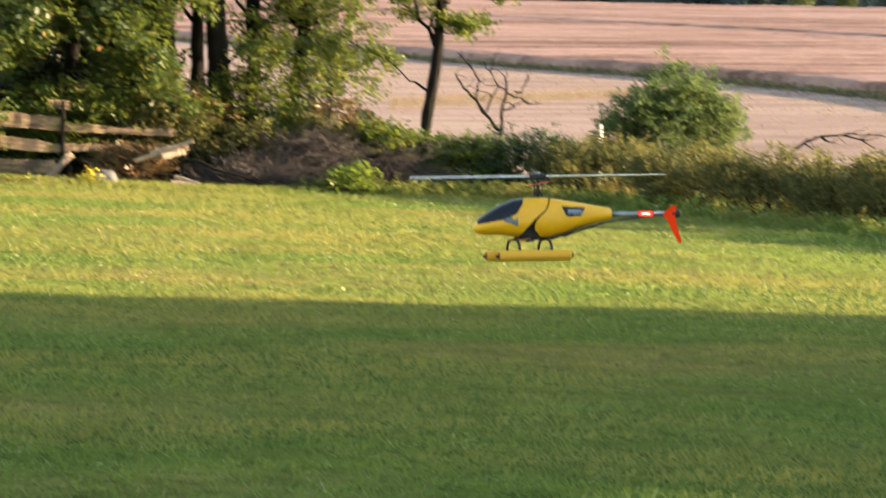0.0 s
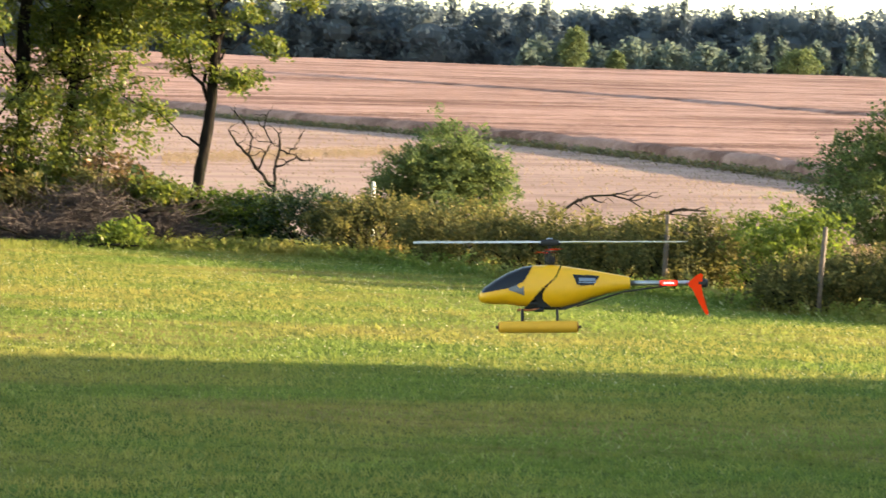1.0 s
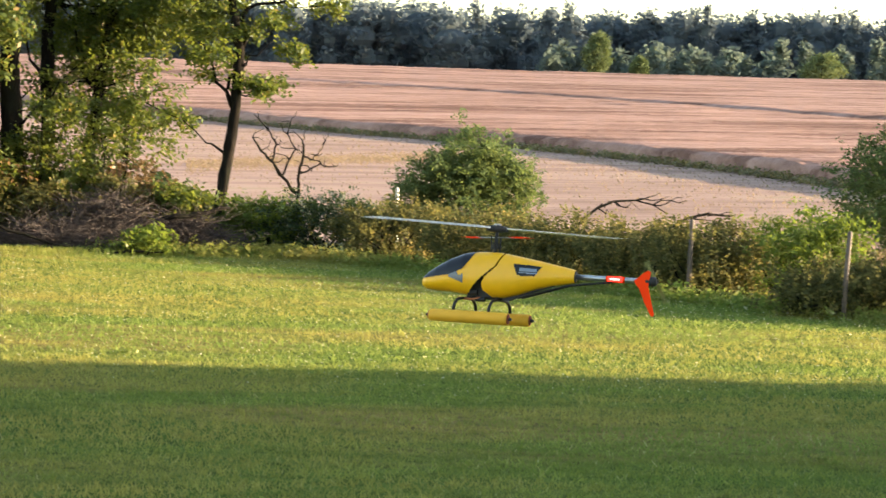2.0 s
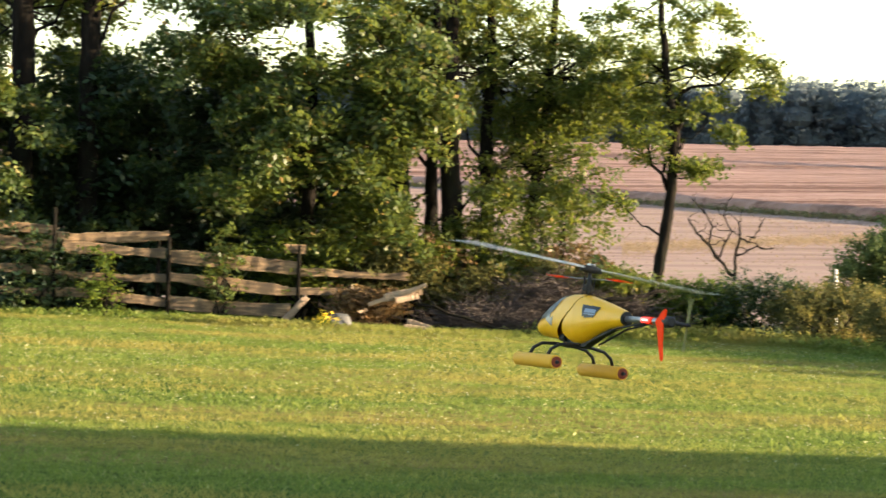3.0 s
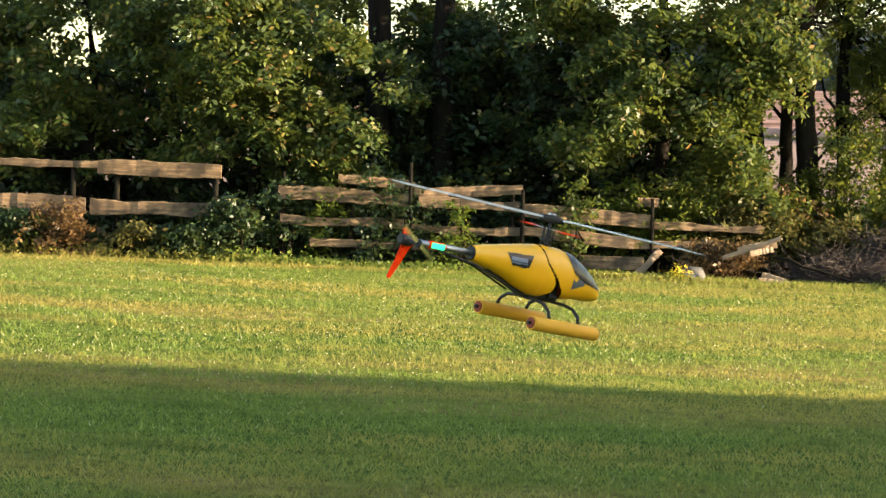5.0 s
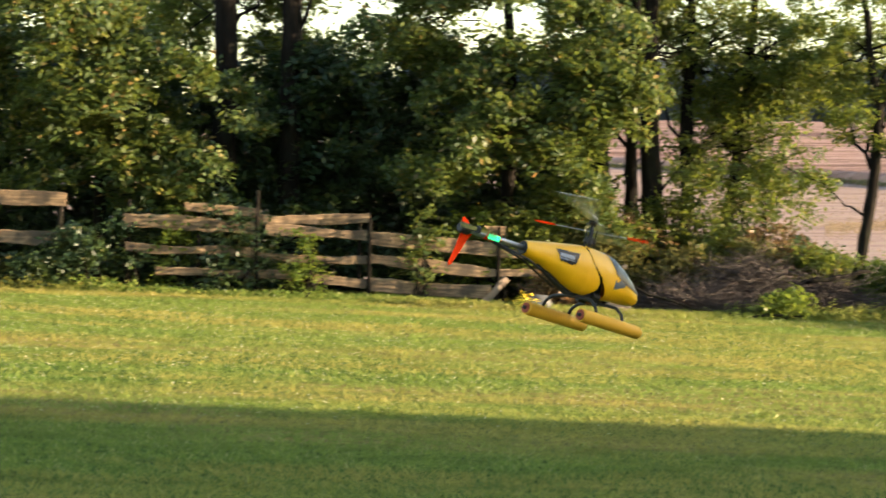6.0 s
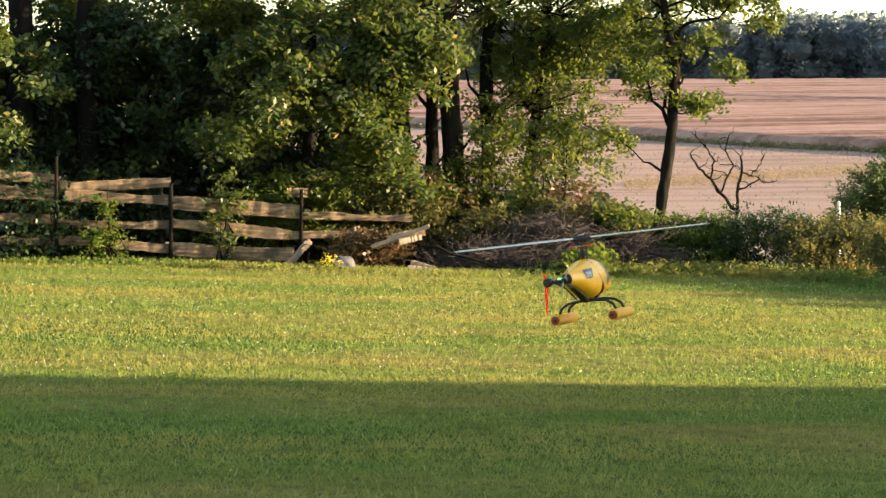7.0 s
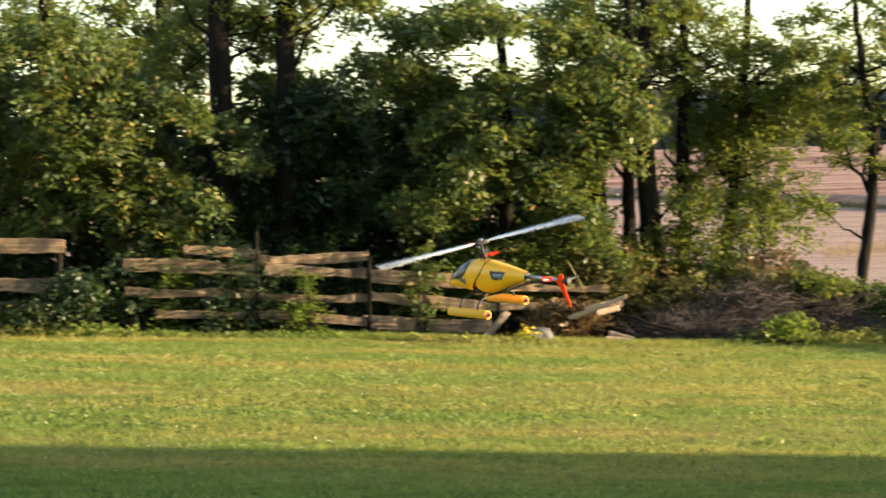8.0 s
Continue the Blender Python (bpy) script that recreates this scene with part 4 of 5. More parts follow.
def build_wheat():
    """Standing wheat: a rough raised sheet with a steep edge, cut by tracks."""
    rng = np.random.default_rng(12)
    angles = np.arange(-30, 44, 0.16)
    steps = np.concatenate([[0.0, 0.15, 1.0], np.geomspace(2.0, 420, 110), np.arange(92, 150, 1.6)])
    steps.sort()
    near = np.interp(angles, [p[0] for p in WHEAT_EDGE], [p[1] for p in WHEAT_EDGE])
    verts = []
    for i, s in enumerate(steps):
        for a, d0 in zip(angles, near):
            d = d0 + s * (1 + 0.0 * a)
            x, y = d * math.sin(radians(a)), d * math.cos(radians(a))
            h = (0.0, 0.62 + 0.09 * rng.normal(), 0.8)[min(i, 2)]
            if i > 1:
                h += 0.10 * noise.noise((x * 0.05, y * 0.2, 0)) + 0.02 * rng.normal()
                for track in (0.5,):
                    gap = abs((d - d0) - track * 230 + 0.9 * (a - 15))
                    if gap < 5.0:
                        h -= 0.8 * (1 - gap / 5.0)
            verts.append((x, y, float(height(x, y)) + h))
    n = len(angles)
    faces = [(i * n + j, (i + 1) * n + j, (i + 1) * n + j + 1, i * n + j + 1) for i in range(len(steps) - 1) for j in range(n - 1)]
    ob = new("wheat_field", mesh_of("wheat_field", verts, faces, wheat_material(), True))
    tagged(ob, "ripe reddish brown wheat field with tractor tracks", "field", kind="stuff")
    # weedy strips at the edge of the wheat and across the stubble
    n = 5200
    a = rng.uniform(-5, 40, n)
    d = np.interp(a, [p[0] for p in WHEAT_EDGE], [p[1] for p in WHEAT_EDGE]) - np.abs(rng.normal(0.0, 1.3, n)) - 0.2
    a = np.radians(a)
    x, y = d * np.sin(a), d * np.cos(a)
    c = np.stack([x, y, height(x, y) + rng.uniform(0.02, 0.28, n)], -1)
    ob = new("field_weeds", quads_mesh("field_weeds", sprays(rng, c, 5, 0.4, 0.15, -1.0), WEEDS_GREEN))
    tagged(ob, "dull green weeds along the edge of the wheat", "weeds", kind="stuff")
    # dry stubble tufts, a greenish strip across them, and rank grass behind the hedge
    n1, n2, n3 = 12000, 12000, 12000
    a = np.concatenate([rng.uniform(5, 33, n1), rng.uniform(9.5, 17.5, n2), rng.uniform(14, 33, n3)])
    rim = np.interp(a, [p[0] for p in WHEAT_EDGE], [p[1] for p in WHEAT_EDGE])
    d = np.concatenate([38 + (rim[:n1] - 40) * np.sqrt(rng.random(n1)), 104 + (a[n1:n1 + n2] - 10) * 2.6 + rng.normal(0, 3.4, n2), 36 + 14 * rng.random(n3) ** 1.4])
    a = np.radians(a)
    x, y = d * np.sin(a), d * np.cos(a)
    tall = np.concatenate([np.full(n1, 0.07), np.full(n2, 0.05), np.full(n3, 0.3)])
    b = rng.uniform(0, np.pi, len(a))
    h = tall * rng.uniform(0.5, 1.4, len(a))
    base = np.stack([x, y, height(x, y) - 0.02], -1)
    side = np.stack([np.cos(b), np.sin(b), 0 * b], -1) * (0.012 + 0.00025 * d)[:, None]
    tip = base + np.stack([rng.normal(0, 0.4, len(a)) * h, rng.normal(0, 0.4, len(a)) * h, h], -1)
    ob = new("stubble", quads_mesh("stubble", np.stack([base - side, base + side, tip + side * 0.5, tip - side * 0.5], 1), DRY_GRASS))
    tagged(ob, "dry stubble and rank grass on the field", "stubble", kind="stuff")


WEEDS_GREEN = leafy("field_weed_leaves", [(0.0, (0.09, 0.08, 0.035)), (0.6, (0.15, 0.13, 0.05)), (1.0, (0.24, 0.19, 0.09))], (0.15, 0.16, 0.05), 0.2)
build_wheat()


def dome(blob, k):
    """The dense inside of a far crown: a lump of quads."""
    x, y, z, a, b, c = blob
    u, v = np.meshgrid(np.linspace(0, 2 * np.pi, 9), np.linspace(-1.5, 1.5, 6))
    p = np.stack([x + a * k * np.cos(u) * np.cos(v), y + b * k * np.sin(u) * np.cos(v), z + c * k * np.sin(v)], -1)
    return np.stack([p[:-1, :-1], p[:-1, 1:], p[1:, 1:], p[1:, :-1]], 2).reshape(-1, 4, 3)


def tree_belt(name, label, mat, rng, count, az, dist, tall, firs):
    """A belt of far trees: broad crowns of several lumps, and some narrow firs."""
    quads = []
    for i in range(count):
        a = radians(az[0] + (az[1] - az[0]) * (i + rng.random()) / count)
        d = rng.uniform(*dist)
        x, y = d * math.sin(a), d * math.cos(a)
        z = float(height(x, y))
        h = rng.uniform(*tall) * (1 + 0.1 * noise.noise((a * 22, 0, 3)))
        if rng.random() < firs:
            w = h * 0.17
            blobs = [(x, y, z + h * f, w * q, w * q, h * 0.2) for f, q in ((0.25, 1.2), (0.5, 1.0), (0.72, 0.65), (0.86, 0.35))]
        else:
            w = h * rng.uniform(0.28, 0.4)
            blobs = [(x + rng.normal(0, w * 0.25), y + rng.normal(0, w * 0.25), z + h * f, w * q, w * q, h * 0.24) for f, q in ((0.25, 1.1), (0.52, 1.0), (0.76, 0.75))]
        for q in blobs:
            quads.append(dome(q, 0.62))
            quads.append(sprays(rng, in_blobs(rng, [q], int(14 + 1.9 * q[3] * q[5]), 0.72), 5, 1.8, 1.2, 0.1))
    ob = new(name, quads_mesh(name, np.concatenate(quads), mat))
    tagged(ob, label, "forest", kind="stuff")


def build_forest():
    rng = np.random.default_rng(14)
    # both belts carry their haze in the leaf colour
    tree_belt("distant_forest", "dark mixed forest beyond the fields, tinted blue-grey for haze", HAZY_FOREST, rng, 190, (-1, 36), (490, 550), (16.6, 18.2), 0.25)
    tree_belt("wood_edge", "lighter young trees before the dark forest, tinted for haze", HAZY_EDGE, rng, 34, (18.5, 33), (440, 470), (5.5, 9.5), 0.3)
    for j, (a, d, h, w) in enumerate([(19.93, 415, 9.0, 2.9), (21.0, 420, 4.6, 1.7), (25.6, 425, 6.5, 4.2)]):
        x, y = d * math.sin(radians(a)), d * math.cos(radians(a))
        tree = thing("birch_tree", x, y, float(height(x, y)), "pale green tree before the dark forest", "tree", "pale trees before the forest")
        t = Tubes()
        t.add([(0, 0, -0.3), (0.1, 0, h * 0.5), (0, 0, h * 0.9)], [0.2, 0.14, 0.04], 7)
        part("trunk", t.mesh("trunk", BARK), BARK, tree)
        r2 = np.random.default_rng(90 + j)
        c = in_blobs(r2, [(0, 0, h * 0.45, w, w, h * 0.33), (0.3, 0, h * 0.75, w * 0.65, w * 0.65, h * 0.22)], 700, 0.5)
        part("crown", quads_mesh("crown", sprays(r2, c, 5, 0.9, 0.5, 0.2), BIRCH), BIRCH, tree)


build_forest()


def build_shading_hedge():
    """An unseen tall hedge beside the lawn, added so that its long shadow lies over the near grass."""
    rng = np.random.default_rng(19)
    x0, y0 = 14.0, 2.0
    z0 = float(height(x0, y0))
    ob = thing("shadow_hedge", x0, y0, z0, "unseen dense hedge added to shade the near lawn", "hedge")
    n = 12000
    y = np.where(rng.random(n) < 0.4, rng.uniform(6.5, 12.9, n), rng.uniform(-16, 8, n))
    # top profile shaped to set the shadow's edge and what the helicopter catches
    top = np.interp(y + y0, [-20, 11.9, 12.3, 12.84, 14.06, 14.9], [3.9, 3.9, 3.45, 2.85, 1.1, 0.3]) - z0 + 0.1 * np.sin(y * 1.9) + 0.12 * np.sin(y * 5.3 + 1) + 0.08 * np.sin(y * 13.1)
    c = np.stack([rng.normal(0, 0.35, n), y, rng.random(n) * (top - 0.08)], -1)
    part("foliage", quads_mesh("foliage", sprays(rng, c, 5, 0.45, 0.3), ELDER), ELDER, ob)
    t = Tubes()
    for y in np.arange(-13.5, 11.0, 1.3):
        t.add(crooked(rng, (0, y, -0.1), (rng.normal(0, 0.15), y, 1.7), 4, 0.06), [0.05, 0.045, 0.035, 0.025, 0.012], 6)
    tagged(part("stem", t.mesh("stem", BARK), BARK, ob), kind="stuff")


build_shading_hedge()


# ---- model helicopter: x to the nose, y to its left, z up; origin in the body below the mast ----
def paint(name, colour, rough=0.3, coat=0.4, grain=0.06, specular=0.5):
    m, tree, b = material(name, rough)
    f = noise_at(tree, 25, 5)
    tree.links.new(ramp(tree, f, [(0.3, tuple(c * (1 - grain) for c in colour)), (0.7, colour)]), b.inputs["Base Color"])
    b.inputs["Coat Weight"].default_value = coat
    b.inputs["Specular IOR Level"].default_value = specular
    b.inputs["Coat Roughness"].default_value = 0.12
    return m


YELLOW = paint("yellow_gelcoat", (0.86, 0.43, 0.006), 0.45, 0.12)
GLASS_BLACK = paint("smoked_canopy", (0.012, 0.014, 0.019), 0.3, 0.05, specular=0.25)
STAR_GREY = paint("grey_decal", (0.10, 0.11, 0.13), 0.35)
CARBON = paint("black_carbon", (0.010, 0.010, 0.011), 0.65, 0.0)
BRUSHED = plain("brushed_aluminium", (0.34, 0.35, 0.37), 0.38, 0.9)
FOAM = paint("yellow_foam", (0.72, 0.36, 0.02), 0.7, 0.0)
FOAM_END = paint("red_brown_foam_end", (0.24, 0.045, 0.02), 0.8, 0.0)
ORANGE = paint("fluorescent_orange", (1.0, 0.05, 0.004), 0.7, 0.0, specular=0.1)
BLADE = paint("white_blade", (0.62, 0.64, 0.68), 0.25, 0.5)
BLADE_DARK = paint("grey_blade_underside", (0.05, 0.05, 0.055), 0.4)
DECAL = paint("pale_blue_decal", (0.17, 0.22, 0.30), 0.4, 0.0)
TAIL_BLADE = paint("yellow_tail_blade", (0.16, 0.155, 0.03), 0.6, 0.0)


def lamp_material(name, colour, power):
    m, tree, b = material(name, 0.3)
    b.inputs["Base Color"].default_value = (*colour, 1)
    b.inputs["Emission Color"].default_value = (*colour, 1)
    b.inputs["Emission Strength"].default_value = power
    return m


RED_LED = lamp_material("red_marker_light", (1.0, 0.03, 0.02), 0.5)
WHITE_LED = lamp_material("white_hot_marker", (1.0, 0.7, 0.62), 0.6)
GREEN_LED = lamp_material("green_marker_light", (0.0, 0.62, 0.2), 0.6)


def lofted(sections, sides=28, close=True):
    """A skin through oval sections (x, centre z, half width, half height above, half height below, squareness)."""
    bm = bmesh.new()
    rings = []
    for x, cz, w, up, down, sq in sections:
        ring = []
        for k in range(sides):
            a = 2 * math.pi * k / sides
            c, s = math.cos(a), math.sin(a)
            yy = w * math.copysign(abs(c) ** sq, c)
            zz = (up if s > 0 else down) * math.copysign(abs(s) ** sq, s)
            ring.append(bm.verts.new((x, yy, cz + zz)))
        rings.append(ring)
    for p, q in zip(rings, rings[1:]):
        for k in range(sides):
            bm.faces.new((p[k], p[(k + 1) % sides], q[(k + 1) % sides], q[k]))
    if close:
        bm.faces.new(rings[0])
        bm.faces.new(rings[-1][::-1])
    bmesh.ops.recalc_face_normals(bm, faces=bm.faces)
    for f in bm.faces:
        f.smooth = len(f.verts) == 4
    return bm


def shell_at(sections, x):
    """The oval of a loft at x."""
    xs = [s[0] for s in sections]
    order = np.argsort(xs)
    return [float(np.interp(x, np.array(xs)[order], np.array([s[i] for s in sections])[order])) for i in range(1, 6)]


# x, centre z, half width, half height up, half height down, squareness
CABIN = [(0.350, -0.040, 0.006, 0.006, 0.006, 1), (0.342, -0.042, 0.033, 0.024, 0.022, 0.95), (0.318, -0.038, 0.051, 0.043, 0.035, 0.92), (0.27, -0.028, 0.065, 0.066, 0.050, 0.9),
         (0.21, -0.016, 0.073, 0.088, 0.062, 0.88), (0.14, -0.006, 0.078, 0.106, 0.082, 0.86), (0.07, 0.0, 0.079, 0.112, 0.092, 0.86), (0.0, 0.002, 0.078, 0.112, 0.096, 0.86), (-0.05, 0.003, 0.077, 0.109, 0.096, 0.86)]
HULL = [(0.10, 0.0, 0.076, 0.106, 0.09, 0.86), (0.03, 0.002, 0.0785, 0.110, 0.098, 0.86), (-0.05, 0.004, 0.078, 0.107, 0.100, 0.86), (-0.13, 0.008, 0.071, 0.091, 0.084, 0.86), (-0.21, 0.014, 0.060, 0.072, 0.062, 0.88), (-0.29, 0.018, 0.047, 0.054, 0.045, 0.9), (-0.375, 0.020, 0.033, 0.036, 0.030, 0.95), (-0.392, 0.020, 0.030, 0.032, 0.026, 0.95)]


def skin_patch(sections, inside, grow, x0, x1, steps=34, around=48):
    """A raised panel on a lofted skin, where inside(x, height over the centre line as a share, side) holds."""
    bm = bmesh.new()
    grid = {}
    for i in range(steps + 1):
        x = x0 + (x1 - x0) * i / steps
        cz, w, up, down, sq = shell_at(sections, x)
        for k in range(around):
            a = 2 * math.pi * k / around
            c, s = math.cos(a), math.sin(a)
            y = (w + grow) * math.copysign(abs(c) ** sq, c)
            z = cz + ((up if s > 0 else down) + grow) * math.copysign(abs(s) ** sq, s)
            grid[i, k] = (x, y, z)
    made = {}

    def vert(key):
        if key not in made:
            made[key] = bm.verts.new(grid[key])
        return made[key]

    for i in range(steps):
        for k in range(around):
            keys = [(i, k), (i, (k + 1) % around), (i + 1, (k + 1) % around), (i + 1, k)]
            mx, my, mz = (sum(grid[q][j] for q in keys) / 4 for j in range(3))
            if inside(mx, my, mz):
                f = bm.faces.new([vert(q) for q in keys])
                f.smooth = True
    bmesh.ops.recalc_face_normals(bm, faces=bm.faces)
    return bm


def bar(bm, a, b, r, sides=8):
    v, f = tube_data([a, b], [r, r], sides)
    made = [bm.verts.new(p) for p in v]
    for q in f:
        bm.faces.new([made[i] for i in q])


def bent(points, radii, sides=8):
    bm = bmesh.new()
    v, f = tube_data(points, radii, sides)
    made = [bm.verts.new(p) for p in v]
    for q in f:
        face = bm.faces.new([made[i] for i in q])
        face.smooth = len(q) == 4
    return bm


def box(size, centre, bevel=0.003):
    bm = bmesh.new()
    bmesh.ops.create_cube(bm, size=1)
    for v in bm.verts:
        v.co = Vector((v.co.x * size[0] + centre[0], v.co.y * size[1] + centre[1], v.co.z * size[2] + centre[2]))
    bmesh.ops.bevel(bm, geom=bm.edges[:], offset=bevel, segments=1, affect="EDGES")
    return bm


def outline_plate(points, y0, y1):
    """A plate in the x-z plane between two y."""
    bm = bmesh.new()
    a = [bm.verts.new((x, y0, z)) for x, z in points]
    b = [bm.verts.new((x, y1, z)) for x, z in points]
    bm.faces.new(a)
    bm.faces.new(b[::-1])
    for i in range(len(points)):
        j = (i + 1) % len(points)
        bm.faces.new((a[i], b[i], b[j], a[j]))
    bmesh.ops.recalc_face_normals(bm, faces=bm.faces)
    return bm


def cabin_edge(z):
    """Where the cabin ends: a curve from behind the mast forward under the belly."""
    return float(np.interp(z, [-0.11, -0.09, -0.06, -0.03, 0.0, 0.05, 0.1, 0.115], [0.125, 0.11, 0.09, 0.064, 0.034, -0.024, -0.047, -0.05]))


def hull_edge(z):
    """Where the hull begins."""
    return float(np.interp(z, [-0.11, -0.085, -0.06, -0.03, 0.0, 0.05, 0.1, 0.115], [-0.03, 0.005, 0.032, 0.036, 0.02, -0.033, -0.055, -0.058]))


def build_helicopter():
    heli = thing("model_helicopter", 0, 0, 0, "yellow radio-controlled model helicopter with foam floats, hovering", "helicopter")
    cabin = part("cabin", skin_patch(CABIN, lambda x, y, z: x > cabin_edge(z), 0.0, 0.35, -0.055, 130, 112), YELLOW, heli)
    part("nose_cap", lofted([(0.3505, -0.04, 0.004, 0.004, 0.004, 1), (0.346, -0.04, 0.02, 0.015, 0.012, 1)], 16), YELLOW, cabin)

    def glass(x, y, z):
        low = np.interp(x, [0.10, 0.13, 0.17, 0.20, 0.335], [0.075, 0.03, 0.012, 0.0, -0.024])
        back = np.interp(z, [-0.03, 0.02, 0.05, 0.11], [0.19, 0.13, 0.11, 0.085])
        return z > low and x > back and x < 0.332
    part("windscreen", skin_patch(CABIN, glass, 0.0025, 0.345, 0.06, 150, 160), GLASS_BLACK, cabin, "smoked black windscreen")
    for s in (1, -1):
        part("star_decal", skin_patch(CABIN, lambda x, y, z: y * s > 0 and 0.125 < x < 0.20 and -0.036 + 0.35 * (x - 0.125) < z < -0.004 + 0.45 * (x - 0.125) + 0.008 * math.sin(x * 160), 0.0022, 0.22, 0.11, 70, 160), STAR_GREY, cabin, "dark grey star-shaped decal")
    hull = part("hull", skin_patch(HULL, lambda x, y, z: x < hull_edge(z), 0.0, 0.10, -0.392, 150, 112), YELLOW, heli)
    part("tail_collar", lofted([(-0.388, 0.02, 0.031, 0.033, 0.027, 0.95), (-0.394, 0.02, 0.024, 0.026, 0.021, 1)], 20), CARBON, hull)
    for s in (1, -1):
        def window(x, y, z, s=s):
            u = (-0.112 - x)
            return y * s > 0 and 0 < u < 0.135 and 0.012 + 0.05 * max(0, 0.022 - u) / 0.022 + 0.05 * max(0, u - 0.10) / 0.035 < z < 0.066 - 0.06 * u
        w = part("side_window", skin_patch(HULL, window, 0.0025, -0.10, -0.26, 80, 160), GLASS_BLACK, hull, "dark side window decal")
        part("lettering_bar", skin_patch(HULL, lambda x, y, z: y * s > 0 and -0.222 < x < -0.142 and 0.032 < z < 0.047, 0.0036, -0.13, -0.23, 40, 128), DECAL, w, "pale lettering bar")
        part("pinstripe", skin_patch(HULL, lambda x, y, z: y * s > 0 and -0.225 < x < -0.14 and 0.0225 < z < 0.0275, 0.0036, -0.13, -0.23, 40, 160), DECAL, w)
    # mechanics in the gap under the cabin
    part("inner_frame", box((0.17, 0.05, 0.15), (0.03, 0, -0.03), 0.01), CARBON, heli)
    part("belly_frame", outline_plate([(0.10, -0.08), (0.10, -0.106), (-0.08, -0.106), (-0.2, -0.058), (-0.37, 0.0), (-0.38, 0.012), (-0.2, -0.035), (-0.1, -0.08)], -0.016, 0.016), CARBON, heli)
    bm = bmesh.new()
    for x, y, z, r in ((0.085, 0.03, -0.075, 0.016), (0.07, -0.03, -0.08, 0.014), (0.05, 0.025, -0.105, 0.012), (0.10, 0.0, -0.095, 0.013)):
        bar(bm, (x - 0.02, y, z), (x + 0.025, y, z), r, 10)
    part("servo_block", bm, CARBON, heli)
    part("skid_pipe", bent([(0.16, 0.03, -0.105), (0.10, 0.035, -0.108), (0.05, 0.03, -0.10)], [0.006, 0.006, 0.006]), plain("copper_pipe", (0.4, 0.14, 0.06), 0.35, 0.7), heli, "copper exhaust pipe")
    # landing gear
    for name, x in (("front_bow", 0.135), ("rear_bow", -0.035)):
        pts = [(x, -0.155, -0.168), (x, -0.140, -0.135), (x, -0.105, -0.112), (x, -0.05, -0.105), (x, 0.05, -0.105), (x, 0.105, -0.112), (x, 0.140, -0.135), (x, 0.155, -0.168)]
        part("skid_bow", bent(pts, [0.0072] * 8, 8), CARBON, heli)
    for s in (1, -1):
        y = 0.155 * s
        f = part("float", lofted([(0.245, -0.19, 0.023, 0.023, 0.023, 1), (0.238, -0.19, 0.0275, 0.0275, 0.0275, 1), (0.05, -0.19, 0.0285, 0.0285, 0.0285, 1), (-0.12, -0.19, 0.0285, 0.0285, 0.0285, 1), (-0.132, -0.19, 0.027, 0.027, 0.027, 1)], 24), FOAM, heli, "yellow foam tube float")
        f.location = (0, y, 0)
        for x, way in ((-0.1325, -1), (0.2455, 1)):
            e = part("float_end", lofted([(x, -0.19, 0.023, 0.023, 0.023, 1), (x + way * 0.004, -0.19, 0.021, 0.021, 0.021, 1)], 20), FOAM_END, f, "red-brown foam end")
            part("float_rod", lofted([(x + way * 0.002, -0.19, 0.009, 0.009, 0.009, 1), (x + way * 0.018, -0.19, 0.006, 0.006, 0.006, 1)], 10), CARBON, e)
    # tail
    boom = part("tail_boom", bent([(-0.36, 0, 0.022), (-0.74, 0, 0.02)], [0.0125, 0.0125], 14), BRUSHED, heli, "brushed aluminium tail boom")
    for s in (1, -1):
        part("boom_strut", bent([(-0.13, 0.028 * s, -0.09), (-0.36, 0.022 * s, -0.02), (-0.57, 0.008 * s, 0.008)], [0.0045] * 3, 6), CARBON, boom)
    part("marker_clamp", bent([(-0.535, 0, 0.021), (-0.545, 0, 0.021), (-0.615, 0, 0.0205), (-0.625, 0, 0.0205)], [0.013, 0.0155, 0.0155, 0.013], 14), ORANGE, boom, "red marker light holder")
    for s, mat, name in ((1, RED_LED, "red_light"), (-1, GREEN_LED, "green_light")):
        part(name, box((0.07, 0.012, 0.022), (-0.58, 0.0135 * s, 0.021), 0.004), mat, boom, "glowing " + name.replace("_", " "))
    part("white_core", box((0.05, 0.008, 0.010), (-0.58, 0.0165, 0.021), 0.003), WHITE_LED, boom)
    part("tail_gearbox", lofted([(-0.715, 0.02, 0.018, 0.018, 0.018, 0.8), (-0.725, 0.02, 0.022, 0.022, 0.022, 0.8), (-0.76, 0.02, 0.022, 0.022, 0.022, 0.8), (-0.77, 0.02, 0.016, 0.016, 0.016, 0.8)], 14), CARBON, heli)
    bm = bmesh.new()
    bar(bm, (-0.745, 0, 0.02), (-0.745, -0.085, 0.02), 0.009, 10)
    part("tail_shaft", bm, CARBON, heli)
    fin = [(-0.672, 0.022), (-0.69, 0.036), (-0.715, 0.058), (-0.735, 0.068), (-0.746, 0.062), (-0.742, 0.03), (-0.738, 0.0), (-0.752, -0.06), (-0.772, -0.125), (-0.768, -0.136), (-0.757, -0.134), (-0.725, -0.075), (-0.695, -0.012), (-0.676, 0.008)]
    part("tail_fin", outline_plate(fin, 0.016, 0.021), ORANGE, heli, "bright orange tail fin")
    tail = part("tail_rotor", lofted([(-0.004, 0, 0.016, 0.016, 0.016, 1), (0.004, 0, 0.016, 0.016, 0.016, 1)], 14), CARBON, heli)
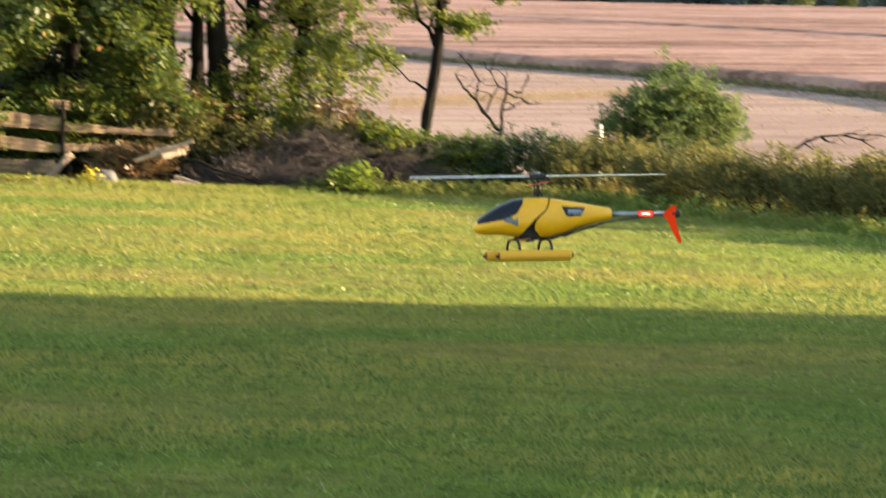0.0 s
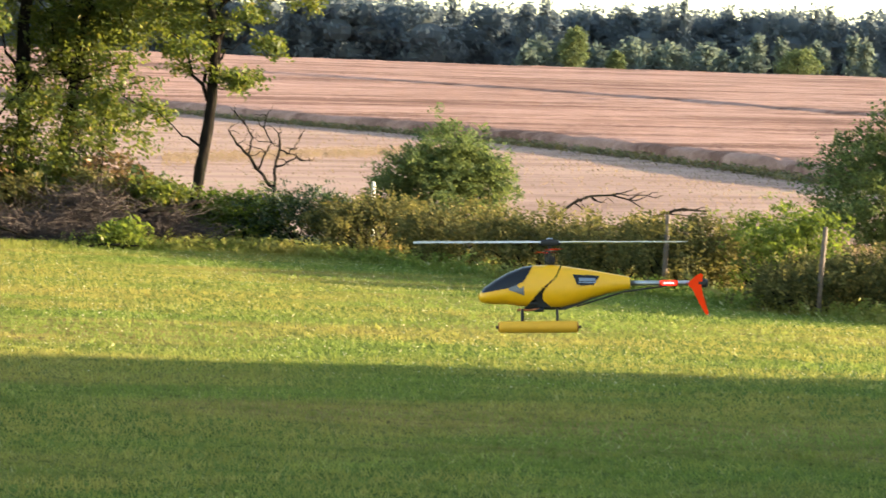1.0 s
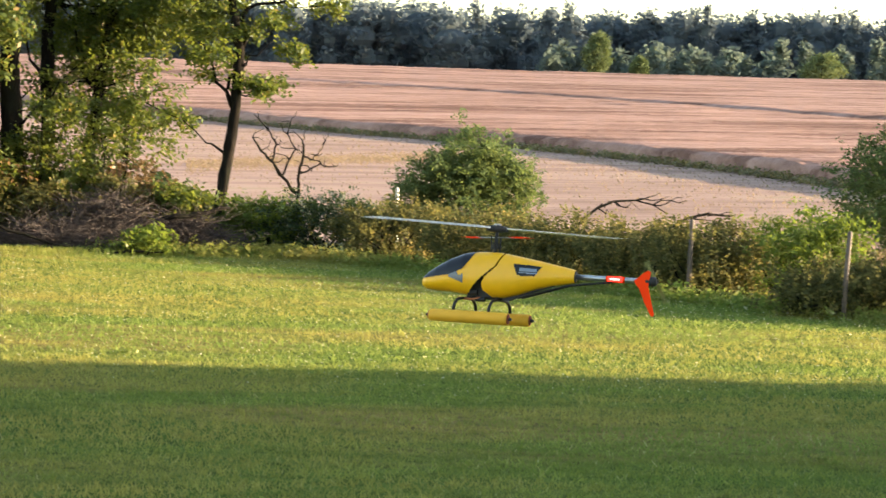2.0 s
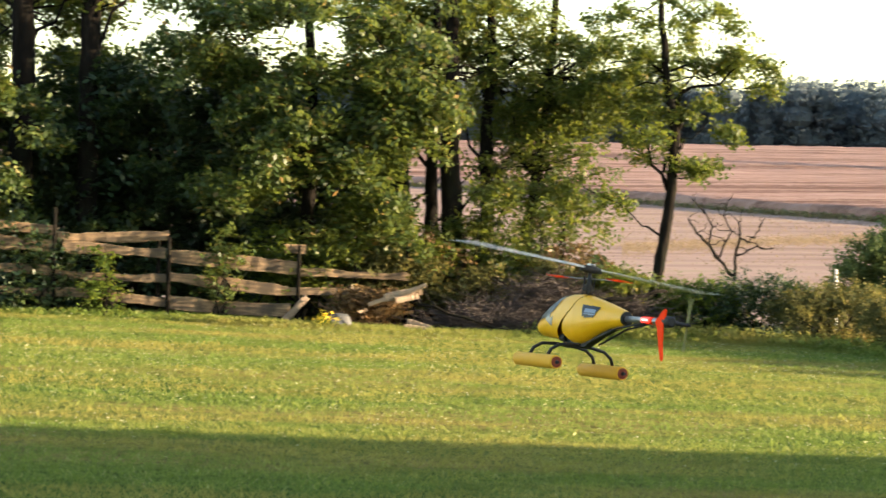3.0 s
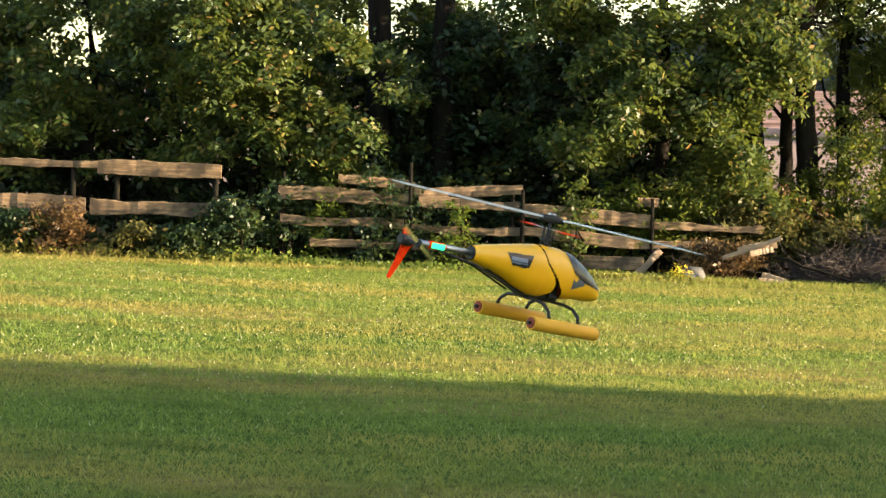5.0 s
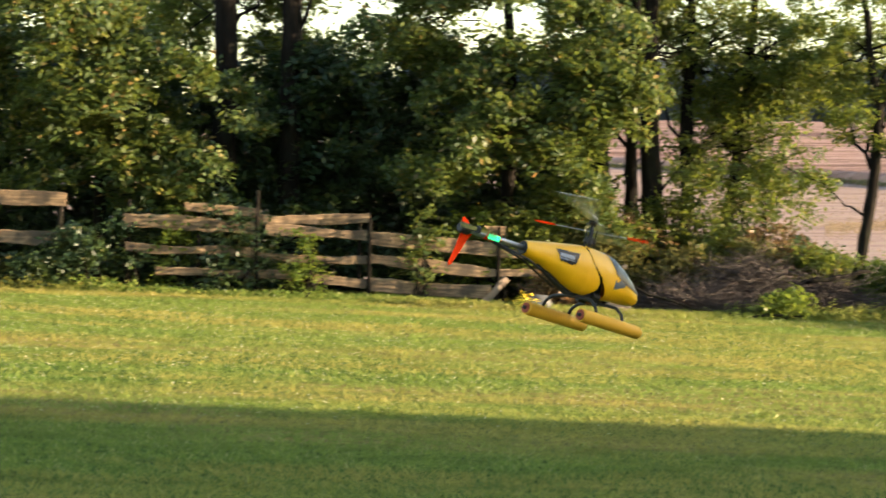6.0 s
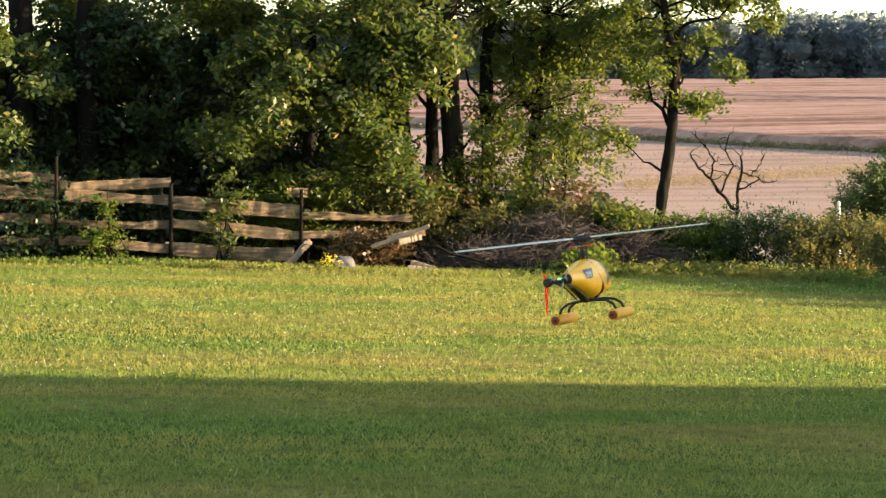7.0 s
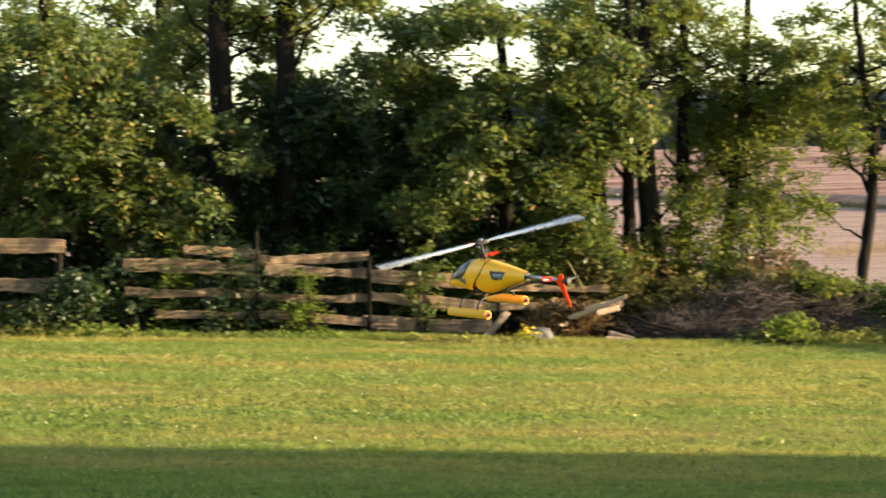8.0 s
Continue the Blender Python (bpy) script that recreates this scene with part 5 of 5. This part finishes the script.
    for s in (1, -1):
        part("tail_blade", outline_plate([(0.012 * s, 0.007), (0.02 * s, 0.009), (0.104 * s, 0.008), (0.108 * s, -0.007), (0.012 * s, -0.007)], -0.004, -0.001), TAIL_BLADE, tail)
    # main rotor
    part("mast", bent([(0, 0, 0.08), (0, 0, 0.235)], [0.0075, 0.0075], 10), CARBON, heli)
    bm = bmesh.new()
    for a in (0.4, 1.6, 2.9, 4.2, 5.3):
        c, s = math.cos(a) * 0.022, math.sin(a) * 0.022
        bar(bm, (c, s, 0.10), (c * 1.1, s * 1.1, 0.19), 0.0028, 6)
    part("linkage", bm, CARBON, heli)
    bm = bmesh.new()
    for z, r in ((0.128, 0.022), (0.134, 0.026), (0.142, 0.024), (0.15, 0.018)):
        bar(bm, (0, 0, z), (0, 0, z + 0.006), r, 14)
    part("swashplate", bm, CARBON, heli)
    rotor = part("main_rotor", lofted([(-0.055, 0.0, 0.010, 0.011, 0.011, 0.6), (-0.02, 0.0, 0.016, 0.016, 0.016, 0.6), (0.02, 0.0, 0.016, 0.016, 0.016, 0.6), (0.055, 0.0, 0.010, 0.011, 0.011, 0.6)], 16), CARBON, heli)
    part("head_button", lofted([(-0.014, 0.018, 0.014, 0.006, 0.004, 1), (0.014, 0.018, 0.014, 0.006, 0.004, 1)], 14), BRUSHED, rotor)
    for s in (1, -1):
        blade = [(0.045 * s, 0.012, 0.004), (0.11 * s, 0.026, 0.005), (0.66 * s, 0.026, 0.004), (0.672 * s, 0.016, 0.003), (0.672 * s, -0.022, 0.0015), (0.11 * s, -0.028, 0.0015), (0.045 * s, -0.012, 0.003)]
        bm = bmesh.new()
        up = [bm.verts.new((x, y * s, 0.004 + t)) for x, y, t in blade]
        down = [bm.verts.new((x, y * s, 0.004 - t)) for x, y, t in blade]
        bm.faces.new(up)
        bm.faces.new(down[::-1])
        for i in range(len(blade)):
            j = (i + 1) % len(blade)
            bm.faces.new((up[i], down[i], down[j], up[j]))
        bmesh.ops.recalc_face_normals(bm, faces=bm.faces)
        part("rotor_blade", bm, BLADE, rotor, "pale glossy rotor blade")
        bm = bmesh.new()
        bar(bm, (0, 0, -0.04), (0, 0.16 * s, -0.04), 0.0025, 6)
        part("flybar", bm, BRUSHED, rotor)
        p = part("paddle", lofted([(-0.02, 0, 0.045, 0.003, 0.003, 1), (0.0, 0, 0.048, 0.005, 0.005, 1), (0.022, 0, 0.045, 0.002, 0.002, 1)], 16), ORANGE, rotor, "red flybar paddle")
        p.location = (0, 0.20 * s, -0.04)
    return heli, rotor, tail


helicopter, main_rotor, tail_rotor = build_helicopter()
helicopter.scale = (1.17, 1.17, 1.17)

# ---- flight ----
FLIGHT = [
    (0.0, pose(3.152, 13.264, 0.667, 5.0, 1.0, 180.2)),
    (0.5, pose(3.984, 12.739, 0.689, 2.3, 3.1, 167.2)),
    (0.8, pose(4.198, 12.227, 0.680, 5.3, 4.2, 161.6)),
    (1.0, pose(4.271, 12.043, 0.699, 5.1, 2.4, 160.5)),
    (1.2, pose(4.241, 11.820, 0.696, 5.2, 1.8, 159.7)),
    (2.3, pose(3.094, 11.261, 0.943, 5.2, -0.4, 132.2)),
    (2.5, pose(2.679, 11.082, 1.013, 5.7, 0.4, 124.5)),
    (3.0, pose(1.624, 10.835, 1.042, 9.7, 1.5, 108.0)),
    (3.5, pose(0.680, 10.835, 0.863, 9.6, 4.7, 89.0)),
    (4.0, pose(-0.115, 10.550, 0.812, 10.6, 5.3, 68.9)),
    (4.2, pose(-0.335, 10.397, 0.835, 12.0, 5.8, 62.7)),
    (5.3, pose(-0.259, 10.614, 1.165, 7.0, 11.5, 46.0)),
    (5.5, pose(-0.034, 10.731, 1.225, 6.1, 12.5, 47.3)),
    (6.0, pose(0.649, 10.990, 1.166, 2.9, 13.7, 45.3)),
    (6.5, pose(1.449, 12.047, 0.921, -3.1, 10.4, 47.7)),
    (7.0, pose(2.033, 13.563, 0.769, -6.9, 1.0, 67.1)),
    (7.2, pose(2.015, 14.252, 0.783, -9.8, 2.4, 73.6)),
    (7.5, pose(1.670, 14.943, 0.885, -8.1, 5.2, 96.1)),
    (8.0, pose(0.266, 16.174, 1.177, -14.9, -2.6, 128.2)),
]
# seconds and the angle of the blades to the body, in degrees
BLADES = [(0.0, -187), (0.5, -178), (0.8, -177), (1.0, -174), (1.2, -174), (2.3, -111), (2.5, -100), (3.0, -78), (3.5, -81), (4.0, -36), (4.2, -38), (5.3, -17), (5.5, 25), (6.0, 35), (6.5, 28), (7.0, 114), (7.2, 101), (7.5, 139), (8.0, 67)]


def motions():
    walk(helicopter, FLIGHT)
    rows, tails = [], []
    for i in range(241):
        t = i / 30
        angle = float(np.interp(t, [b[0] for b in BLADES], [b[1] for b in BLADES])) + 2520 * t
        rows.append((t, pose(0, 0, 0.222, 0, 0, angle)))
        tails.append((t, pose(-0.745, -0.08, 0.02, 0, 77 * i, 0)))
    walk(main_rotor, rows)
    walk(tail_rotor, tails)


motions()
